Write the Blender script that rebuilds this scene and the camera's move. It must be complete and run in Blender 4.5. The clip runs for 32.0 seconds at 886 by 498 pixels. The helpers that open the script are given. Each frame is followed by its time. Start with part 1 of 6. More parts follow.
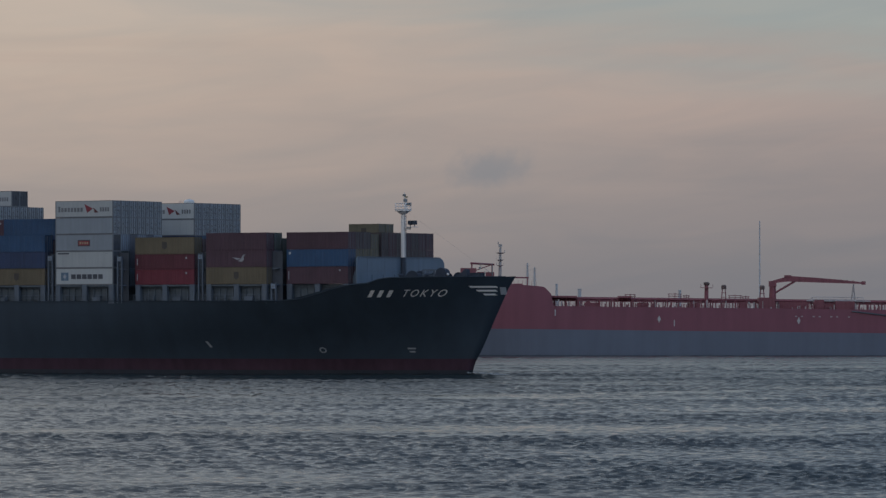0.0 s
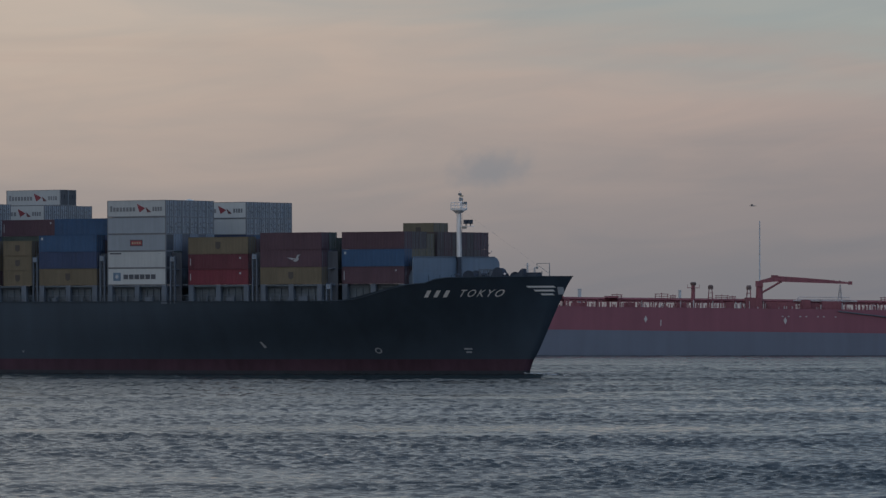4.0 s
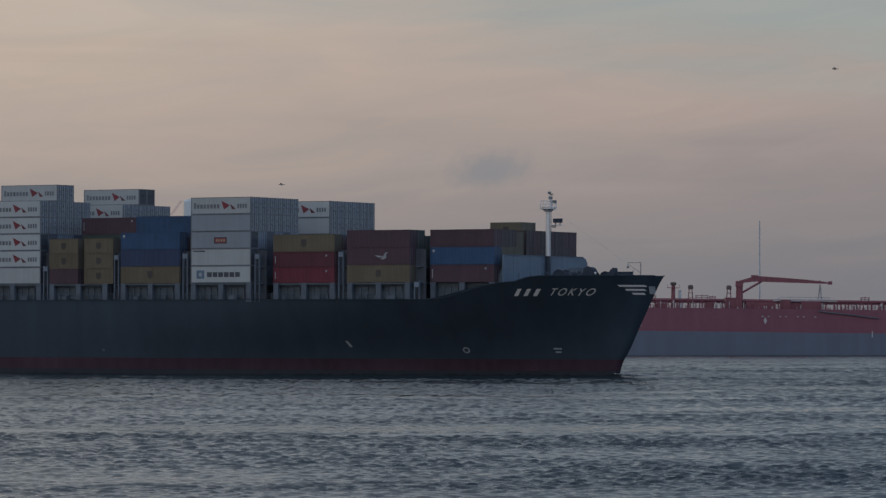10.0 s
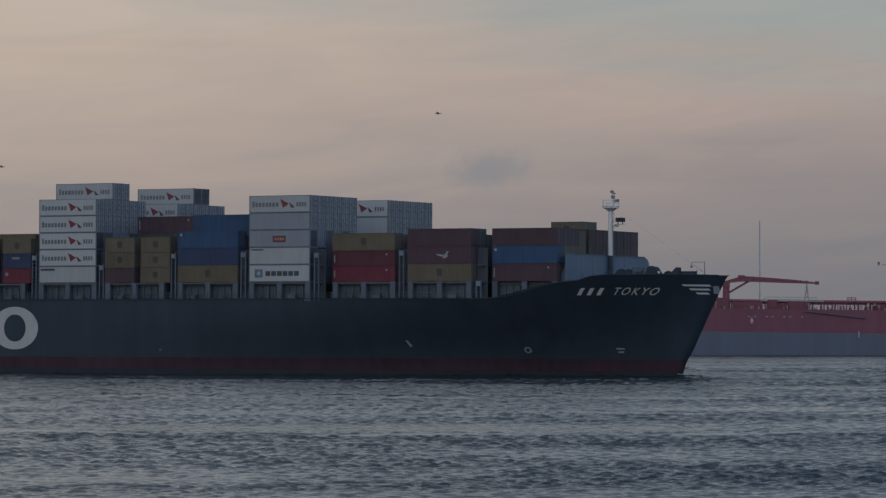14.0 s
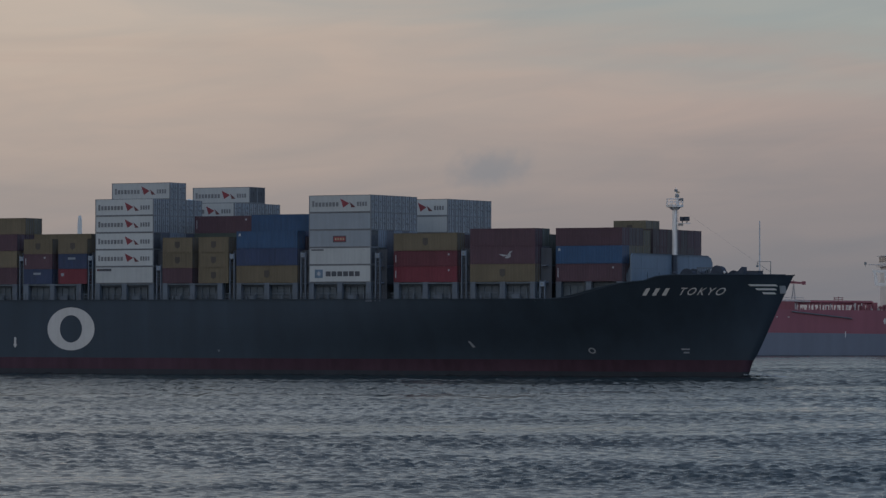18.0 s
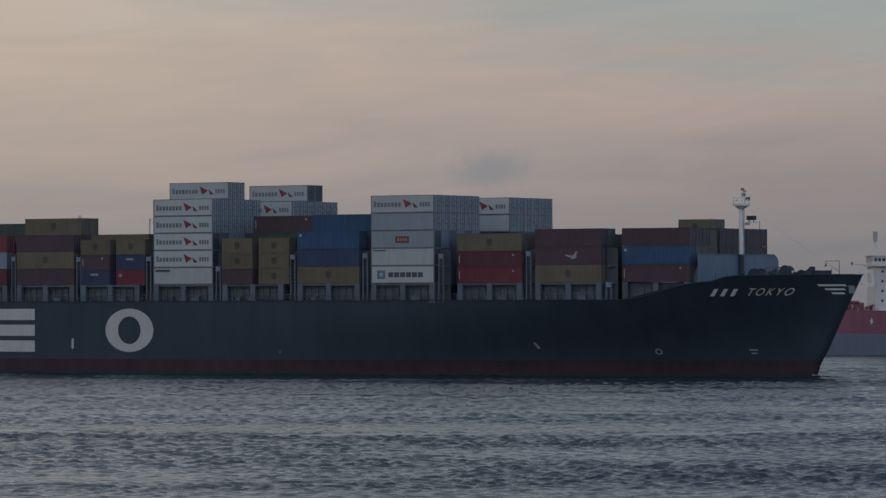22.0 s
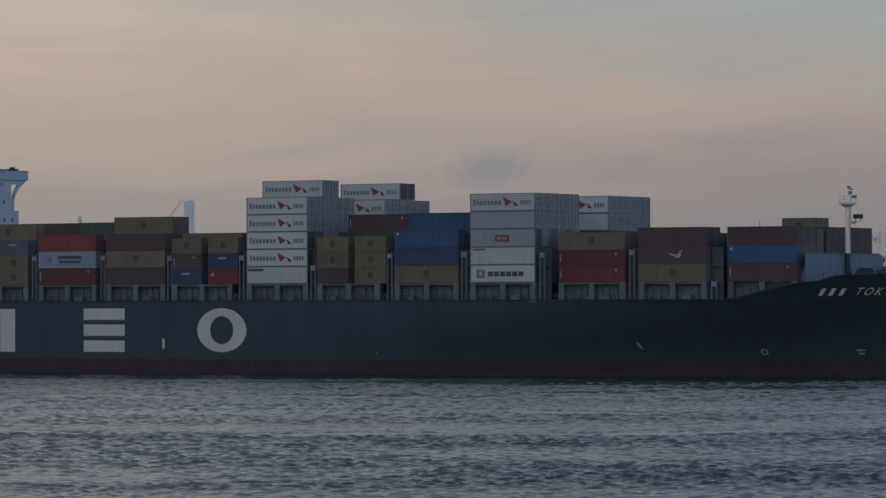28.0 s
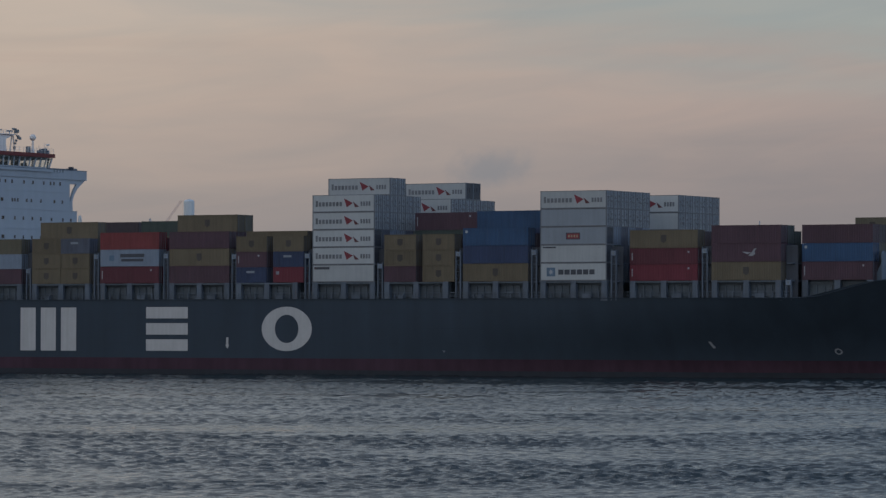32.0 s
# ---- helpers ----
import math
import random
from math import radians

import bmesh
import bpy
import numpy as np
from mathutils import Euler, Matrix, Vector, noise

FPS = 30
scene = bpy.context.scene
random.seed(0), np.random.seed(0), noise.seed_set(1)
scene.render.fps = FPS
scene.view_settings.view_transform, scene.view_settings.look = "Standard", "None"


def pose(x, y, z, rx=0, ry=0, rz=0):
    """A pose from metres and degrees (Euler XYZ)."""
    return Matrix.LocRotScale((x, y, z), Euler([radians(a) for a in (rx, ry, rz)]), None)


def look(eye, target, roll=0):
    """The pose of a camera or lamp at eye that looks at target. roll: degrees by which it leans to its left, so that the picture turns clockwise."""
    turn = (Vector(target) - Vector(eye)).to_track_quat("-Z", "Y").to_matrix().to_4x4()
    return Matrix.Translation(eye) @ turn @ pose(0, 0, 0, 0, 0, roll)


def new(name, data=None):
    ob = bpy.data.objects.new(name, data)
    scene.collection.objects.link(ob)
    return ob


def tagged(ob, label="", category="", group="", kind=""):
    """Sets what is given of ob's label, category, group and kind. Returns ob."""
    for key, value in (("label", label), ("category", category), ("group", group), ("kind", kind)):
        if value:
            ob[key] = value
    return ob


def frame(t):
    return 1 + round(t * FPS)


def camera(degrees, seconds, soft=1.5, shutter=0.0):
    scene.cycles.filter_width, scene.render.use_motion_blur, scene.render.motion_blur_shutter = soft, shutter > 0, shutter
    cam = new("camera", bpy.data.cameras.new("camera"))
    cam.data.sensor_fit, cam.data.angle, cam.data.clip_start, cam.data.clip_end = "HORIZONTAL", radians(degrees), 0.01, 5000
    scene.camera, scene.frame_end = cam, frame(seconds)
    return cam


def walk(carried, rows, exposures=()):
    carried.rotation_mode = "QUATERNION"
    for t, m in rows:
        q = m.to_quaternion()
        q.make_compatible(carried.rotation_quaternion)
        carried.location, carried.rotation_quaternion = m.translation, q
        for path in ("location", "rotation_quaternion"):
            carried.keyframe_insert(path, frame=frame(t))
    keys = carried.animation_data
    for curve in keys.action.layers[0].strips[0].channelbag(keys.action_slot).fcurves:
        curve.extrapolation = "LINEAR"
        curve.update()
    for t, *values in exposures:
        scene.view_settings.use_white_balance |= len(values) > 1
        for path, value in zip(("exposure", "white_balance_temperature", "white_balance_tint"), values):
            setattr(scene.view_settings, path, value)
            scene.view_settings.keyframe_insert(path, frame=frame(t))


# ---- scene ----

# ---------------------------------------------------------------- camera
SECONDS = 32.0
cam = camera(11.935, SECONDS, soft=1.4)
EYE = pose(0, 0, 9.05, 90.976, 0, 0)
walk(cam, [(0.0, EYE), (32.0, EYE)])

# ---------------------------------------------------------------- sky and a soft fill lamp
FILL_AZ, FILL_EL = radians(196), radians(14)      # azimuth from +y clockwise, elevation


def build_sky():
    w = bpy.data.worlds.new("dusk_sky")
    scene.world = w
    w.use_nodes = True
    nt = w.node_tree
    nt.nodes.clear()
    N, L = nt.nodes.new, nt.links.new
    out = N("ShaderNodeOutputWorld")
    tc = N("ShaderNodeTexCoord")
    sep = N("ShaderNodeSeparateXYZ")
    L(tc.outputs["Generated"], sep.inputs[0])

    def math_node(op, a, b=None, clamp=False):
        n = N("ShaderNodeMath")
        n.operation, n.use_clamp = op, clamp
        for i, v in enumerate((a, b)):
            if v is None:
                continue
            if isinstance(v, (int, float)):
                n.inputs[i].default_value = v
            else:
                L(v, n.inputs[i])
        return n.outputs[0]

    def ramp(fac, stops):
        n = N("ShaderNodeValToRGB")
        n.color_ramp.interpolation = "B_SPLINE"
        el = n.color_ramp.elements
        while len(el) < len(stops):
            el.new(0.5)
        for e, (pos, col) in zip(el, stops):
            e.position, e.color = pos, (*[(c / 255 / 12.92 if c < 10.3 else ((c / 255 + 0.055) / 1.055) ** 2.4) for c in col], 1)
        L(fac, n.inputs[0])
        return n.outputs[0]

    # streaky cloud: stretched along the horizon, domain bent by the elevation
    mp = N("ShaderNodeMapping")
    mp.inputs["Scale"].default_value = (9, 9, 75)
    mp.inputs["Rotation"].default_value = (0, radians(1.2), 0)
    L(tc.outputs["Generated"], mp.inputs[0])
    nz = N("ShaderNodeTexNoise")
    nz.inputs["Scale"].default_value, nz.inputs["Detail"].default_value, nz.inputs["Roughness"].default_value = 1.0, 5, 0.5
    nz.inputs["Distortion"].default_value = 0.6
    L(mp.outputs[0], nz.inputs["Vector"])
    streak = math_node("SUBTRACT", nz.outputs[0], 0.5)
    up = math_node("MAXIMUM", sep.outputs[2], 0.0)
    elev = math_node("POWER", up, 0.5)                        # finer steps near the horizon
    elev = math_node("ADD", elev, math_node("MULTIPLY", streak, math_node("MULTIPLY", elev, 0.42)))
    left = ramp(elev, [(0.0, (133, 128, 134)), (0.10, (141, 136, 138)), (0.17, (160, 150, 147)), (0.22, (185, 168, 158)), (0.27, (196, 180, 166)),
                       (0.36, (194, 188, 182)), (0.55, (178, 180, 184)), (0.75, (152, 163, 178)), (1.0, (106, 135, 176))])
    right = ramp(elev, [(0.0, (115, 116, 126)), (0.10, (125, 125, 131)), (0.17, (139, 133, 136)), (0.22, (168, 153, 149)), (0.27, (176, 160, 154)),
                        (0.36, (119, 129, 139)), (0.55, (122, 135, 151)), (0.75, (126, 143, 165)), (1.0, (106, 135, 176))])
    clear = ramp(elev, [(0.0, (128, 133, 140)), (0.20, (150, 156, 156)), (0.27, (162, 166, 163)), (0.30, (158, 163, 163)), (0.37, (136, 146, 156)), (0.45, (150, 163, 177)), (0.6, (158, 173, 188)), (0.78, (150, 165, 187)), (1.0, (116, 143, 180))])
    az = math_node("ARCTAN2", sep.outputs[0], sep.outputs[1])
    f = N("ShaderNodeMapRange")
    f.interpolation_type = "SMOOTHERSTEP"
    f.inputs[1].default_value, f.inputs[2].default_value = -0.13, 0.14
    L(math_node("ADD", az, math_node("MULTIPLY", streak, 0.05)), f.inputs[0])
    warm = N("ShaderNodeMix")
    warm.data_type = "RGBA"
    L(f.outputs[0], warm.inputs[0]), L(left, warm.inputs[6]), L(right, warm.inputs[7])
    # clearer, cooler sky above a slanting edge of the warm cloud bank
    edge = math_node("SUBTRACT", 0.0742, math_node("MULTIPLY", math_node("MINIMUM", math_node("MAXIMUM", az, -0.3), 0.14), 0.16))
    over = math_node("SUBTRACT", math_node("ADD", sep.outputs[2], math_node("MULTIPLY", streak, 0.045)), edge)
    fc = N("ShaderNodeMapRange")
    fc.interpolation_type = "SMOOTHSTEP"
    fc.inputs[1].default_value, fc.inputs[2].default_value = -0.012, 0.018
    L(over, fc.inputs[0])
    mix = N("ShaderNodeMix")
    mix.data_type = "RGBA"
    glow = N("ShaderNodeMapRange")
    glow.interpolation_type = "SMOOTHSTEP"
    glow.inputs[1].default_value, glow.inputs[2].default_value = -0.24, 0.22
    L(az, glow.inputs[0])
    tint = N("ShaderNodeMix")
    tint.data_type = "RGBA"
    tint.inputs[6].default_value, tint.inputs[7].default_value = (1.60, 1.39, 1.21, 1), (0.70, 0.76, 0.82, 1)
    L(glow.outputs[0], tint.inputs[0])
    aside = N("ShaderNodeMapRange")               # unseen sky abeam and astern, brightened to light bow and box ends
    aside.interpolation_type = "SMOOTHSTEP"
    aside.inputs[1].default_value, aside.inputs[2].default_value = 0.35, 1.7
    L(az, aside.inputs[0])
    high = N("ShaderNodeMapRange")
    high.inputs[1].default_value, high.inputs[2].default_value = 0.08, 0.16
    L(sep.outputs[2], high.inputs[0])
    part_tint = N("ShaderNodeMix")
    part_tint.data_type = "RGBA"
    part_tint.inputs[6].default_value = (1, 1, 1, 1)
    L(high.outputs[0], part_tint.inputs[0]), L(tint.outputs[2], part_tint.inputs[7])
    lit = N("ShaderNodeVectorMath")
    lit.operation = "MULTIPLY"
    L(clear, lit.inputs[0]), L(part_tint.outputs[2], lit.inputs[1])
    L(fc.outputs[0], mix.inputs[0]), L(warm.outputs[2], mix.inputs[6]), L(lit.outputs[0], mix.inputs[7])
    # a thin grey scrap of cloud low over the water
    wisp = N("ShaderNodeTexNoise")
    wisp.inputs["Scale"].default_value, wisp.inputs["Detail"].default_value, wisp.inputs["Roughness"].default_value = 210, 5, 0.55
    L(tc.outputs["Generated"], wisp.inputs["Vector"])
    ragged = math_node("SUBTRACT", wisp.outputs[0], 0.5)
    dx = math_node("DIVIDE", math_node("SUBTRACT", az, 0.0108), 0.0108)
    dz = math_node("DIVIDE", math_node("SUBTRACT", sep.outputs[2], math_node("ADD", 0.0355, math_node("MULTIPLY", az, 0.03))), 0.0048)
    r2 = math_node("ADD", math_node("MULTIPLY", dx, dx), math_node("MULTIPLY", dz, dz))
    body = math_node("ADD", math_node("EXPONENT", math_node("MULTIPLY", r2, -1.0)), math_node("MULTIPLY", ragged, 0.9))
    scrap = N("ShaderNodeMapRange")
    scrap.interpolation_type = "SMOOTHSTEP"
    scrap.inputs[1].default_value, scrap.inputs[2].default_value, scrap.inputs[4].default_value = 0.15, 1.0, 0.72
    L(body, scrap.inputs[0])
    front = math_node("GREATER_THAN", sep.outputs[1], 0.0)
    near = math_node("LESS_THAN", r2, 5.0)
    mix2 = N("ShaderNodeMix")
    mix2.data_type = "RGBA"
    mix2.inputs[7].default_value = (0.225, 0.235, 0.265, 1)
    L(math_node("MULTIPLY", math_node("MULTIPLY", scrap.outputs[0], near), front), mix2.inputs[0])
    # thin high streaks, drawn out and slightly slanting
    slant = N("ShaderNodeCombineXYZ")
    L(math_node("MULTIPLY", sep.outputs[0], 20.0), slant.inputs[0]), L(math_node("MULTIPLY", sep.outputs[1], 20.0), slant.inputs[1])
    L(math_node("MULTIPLY", math_node("SUBTRACT", sep.outputs[2], math_node("MULTIPLY", sep.outputs[0], 0.11)), 110.0), slant.inputs[2])
    cirrus = N("ShaderNodeTexNoise")
    cirrus.inputs["Scale"].default_value, cirrus.inputs["Detail"].default_value, cirrus.inputs["Distortion"].default_value = 1.0, 7, 1.2
    L(slant.outputs[0], cirrus.inputs["Vector"])
    streaks = math_node("SUBTRACT", cirrus.outputs[0], 0.5)
    side_lift = math_node("ADD", 1.0, math_node("MULTIPLY", aside.outputs[0], 0.85))
    tone = N("ShaderNodeCombineXYZ")
    for i, k in enumerate((0.26, 0.15, 0.07)):
        L(math_node("ADD", side_lift, math_node("MULTIPLY", streaks, k)), tone.inputs[i])
    veil = N("ShaderNodeVectorMath")
    veil.operation = "MULTIPLY"
    L(mix.outputs[2], veil.inputs[0]), L(tone.outputs[0], veil.inputs[1])
    L(veil.outputs[0], mix2.inputs[6])
    cloud = N("ShaderNodeBackground")
    cloud.inputs[1].default_value = 0.97
    L(mix2.outputs[2], cloud.inputs[0])
    sky = N("ShaderNodeTexSky")
    sky.sky_type, sky.sun_disc, sky.sun_elevation, sky.sun_rotation = "NISHITA", False, FILL_EL, FILL_AZ
    air = N("ShaderNodeBackground")
    air.inputs[1].default_value = 0.05
    L(sky.outputs[0], air.inputs[0])
    # the cloud deck covers most of the clear sky
    cover = N("ShaderNodeMixShader")
    cover.inputs[0].default_value = 0.94
    L(air.outputs[0], cover.inputs[1]), L(cloud.outputs[0], cover.inputs[2])
    L(cover.outputs[0], out.inputs[0])


build_sky()
# wide soft lamp added behind the camera to lift the bow, no sun there
back_fill = new("back_fill", bpy.data.lights.new("back_fill", "SUN"))
back_fill.data.energy, back_fill.data.angle, back_fill.data.color = 0.20, radians(40), (1.0, 0.97, 0.94)
back_fill.matrix_basis = look((math.sin(FILL_AZ) * math.cos(FILL_EL) * 100, math.cos(FILL_AZ) * math.cos(FILL_EL) * 100, math.sin(FILL_EL) * 100), (0, 0, 0))

# ---------------------------------------------------------------- materials


def paint(name, rgb, rough=0.5, metal=0.0, wear=0.25, streak=0.3, rust=0.0, vary=0.12, bump=0.15, size=1.0, gloss=0.4):
    """Painted steel: blotches, run-down streaks, a little rust, slight change from object to object."""
    m = bpy.data.materials.new(name)
    m.use_nodes = True
    nt = m.node_tree
    N, L = nt.nodes.new, nt.links.new
    b = nt.nodes["Principled BSDF"]
    b.inputs["Roughness"].default_value, b.inputs["Metallic"].default_value = rough, metal
    b.inputs["Specular IOR Level"].default_value = gloss
    tc, oi = N("ShaderNodeTexCoord"), N("ShaderNodeObjectInfo")
    off = N("ShaderNodeVectorMath")
    off.operation = "MULTIPLY_ADD"
    L(oi.outputs["Random"], off.inputs[0])
    off.inputs[1].default_value = (31, 17, 23)
    L(tc.outputs["Object"], off.inputs[2])
    big, fine, run = N("ShaderNodeTexNoise"), N("ShaderNodeTexNoise"), N("ShaderNodeTexNoise")
    big.inputs["Scale"].default_value, big.inputs["Detail"].default_value = 0.35 / size, 4
    fine.inputs["Scale"].default_value, fine.inputs["Detail"].default_value = 3.0 / size, 6
    run.inputs["Scale"].default_value, run.inputs["Detail"].default_value = 1.0 / size, 4
    mp = N("ShaderNodeMapping")
    mp.inputs["Scale"].default_value = (2.2, 2.2, 0.12)
    L(off.outputs[0], mp.inputs[0]), L(mp.outputs[0], run.inputs["Vector"])
    L(off.outputs[0], big.inputs["Vector"]), L(off.outputs[0], fine.inputs["Vector"])

    def ma(op, a, c):
        n = N("ShaderNodeMath")
        n.operation = op
        for i, v in enumerate((a, c)):
            if isinstance(v, (int, float)):
                n.inputs[i].default_value = v
            else:
                L(v, n.inputs[i])
        return n.outputs[0]

    v = ma("ADD", ma("MULTIPLY", ma("SUBTRACT", big.outputs[0], 0.5), wear * 2), ma("MULTIPLY", ma("SUBTRACT", run.outputs[0], 0.5), streak * 2))
    v = ma("ADD", v, ma("MULTIPLY", ma("SUBTRACT", fine.outputs[0], 0.5), wear))
    v = ma("ADD", v, ma("MULTIPLY", ma("SUBTRACT", oi.outputs["Random"], 0.5), vary * 2))
    v = ma("ADD", v, 1.0)
    sc = N("ShaderNodeVectorMath")
    sc.operation = "SCALE"
    sc.inputs[0].default_value = rgb
    L(v, sc.inputs[3])
    col = sc.outputs[0]
    if rust:
        rr = N("ShaderNodeMapRange")
        rr.inputs[1].default_value, rr.inputs[2].default_value, rr.inputs[4].default_value = 0.62, 0.75, rust
        L(ma("ADD", ma("MULTIPLY", run.outputs[0], 0.6), ma("MULTIPLY", fine.outputs[0], 0.5)), rr.inputs[0])
        mx = N("ShaderNodeMix")
        mx.data_type = "RGBA"
        mx.inputs[7].default_value = (0.10, 0.045, 0.025, 1)
        L(rr.outputs[0], mx.inputs[0]), L(col, mx.inputs[6])
        col = mx.outputs[2]
    L(col, b.inputs["Base Color"])
    L(ma("ADD", ma("MULTIPLY", fine.outputs[0], 0.2), rough - 0.1), b.inputs["Roughness"])
    if bump:
        bp = N("ShaderNodeBump")
        bp.inputs["Strength"].default_value, bp.inputs["Distance"].default_value = bump, 0.02
        L(fine.outputs[0], bp.inputs["Height"]), L(bp.outputs[0], b.inputs["Normal"])
    return m


def water_material():
    m = bpy.data.materials.new("river_water")
    m.use_nodes = True
    nt = m.node_tree
    N, L = nt.nodes.new, nt.links.new
    b = nt.nodes["Principled BSDF"]
    b.inputs["Base Color"].default_value = (0.024, 0.034, 0.038, 1)
    b.inputs["IOR"].default_value = 1.333
    b.inputs["Roughness"].default_value = 0.10
    tc = N("ShaderNodeTexCoord")
    mp = N("ShaderNodeMapping")
    mp.inputs["Scale"].default_value = (6.5, 2.2, 1)
    L(tc.outputs["Object"], mp.inputs[0])
    nz = N("ShaderNodeTexNoise")
    nz.inputs["Scale"].default_value, nz.inputs["Detail"].default_value = 1.0, 4
    nz.inputs["Roughness"].default_value = 0.6
    L(mp.outputs[0], nz.inputs["Vector"])
    bp = N("ShaderNodeBump")
    bp.inputs["Strength"].default_value, bp.inputs["Distance"].default_value = 1.0, 0.021
    L(nz.outputs[0], bp.inputs["Height"]), L(bp.outputs[0], b.inputs["Normal"])
    # murky and clearer drifts
    big = N("ShaderNodeTexNoise")
    big.inputs["Scale"].default_value, big.inputs["Detail"].default_value = 0.02, 3
    L(tc.outputs["Object"], big.inputs["Vector"])
    mr = N("ShaderNodeMapRange")
    mr.inputs[1].default_value, mr.inputs[2].default_value = 0.35, 0.65
    mr.inputs[3].default_value, mr.inputs[4].default_value = 0.05, 0.09
    L(big.outputs[0], mr.inputs[0])
    # further out the ripples are too small to model: they widen the gloss
    sp = N("ShaderNodeSeparateXYZ")
    L(tc.outputs["Object"], sp.inputs[0])
    fr = N("ShaderNodeMapRange")
    fr.interpolation_type = "SMOOTHSTEP"
    fr.inputs[1].default_value, fr.inputs[2].default_value, fr.inputs[3].default_value, fr.inputs[4].default_value = 430, 720, 0.0, 0.11
    L(sp.outputs[1], fr.inputs[0])
    ad = N("ShaderNodeMath")
    L(mr.outputs[0], ad.inputs[0]), L(fr.outputs[0], ad.inputs[1])
    L(ad.outputs[0], b.inputs["Roughness"])
    # beyond the fairway the chop is finer than the sheet is cut: it is left to the relief
    ch = N("ShaderNodeMapRange")
    ch.interpolation_type = "SMOOTHSTEP"
    ch.inputs[1].default_value, ch.inputs[2].default_value, ch.inputs[3].default_value, ch.inputs[4].default_value = 560, 760, 0.021, 0.06
    L(sp.outputs[1], ch.inputs[0]), L(ch.outputs[0], bp.inputs["Distance"])
    return m


def glass_material(name, rgb):
    m = bpy.data.materials.new(name)
    m.use_nodes = True
    b = m.node_tree.nodes["Principled BSDF"]
    b.inputs["Base Color"].default_value, b.inputs["Roughness"].default_value = (*rgb, 1), 0.08
    return m


def clear_glass():
    m = glass_material("clear_wheelhouse_glass", (0.75, 0.82, 0.82))
    m.node_tree.nodes["Principled BSDF"].inputs["Transmission Weight"].default_value = 1.0
    return m


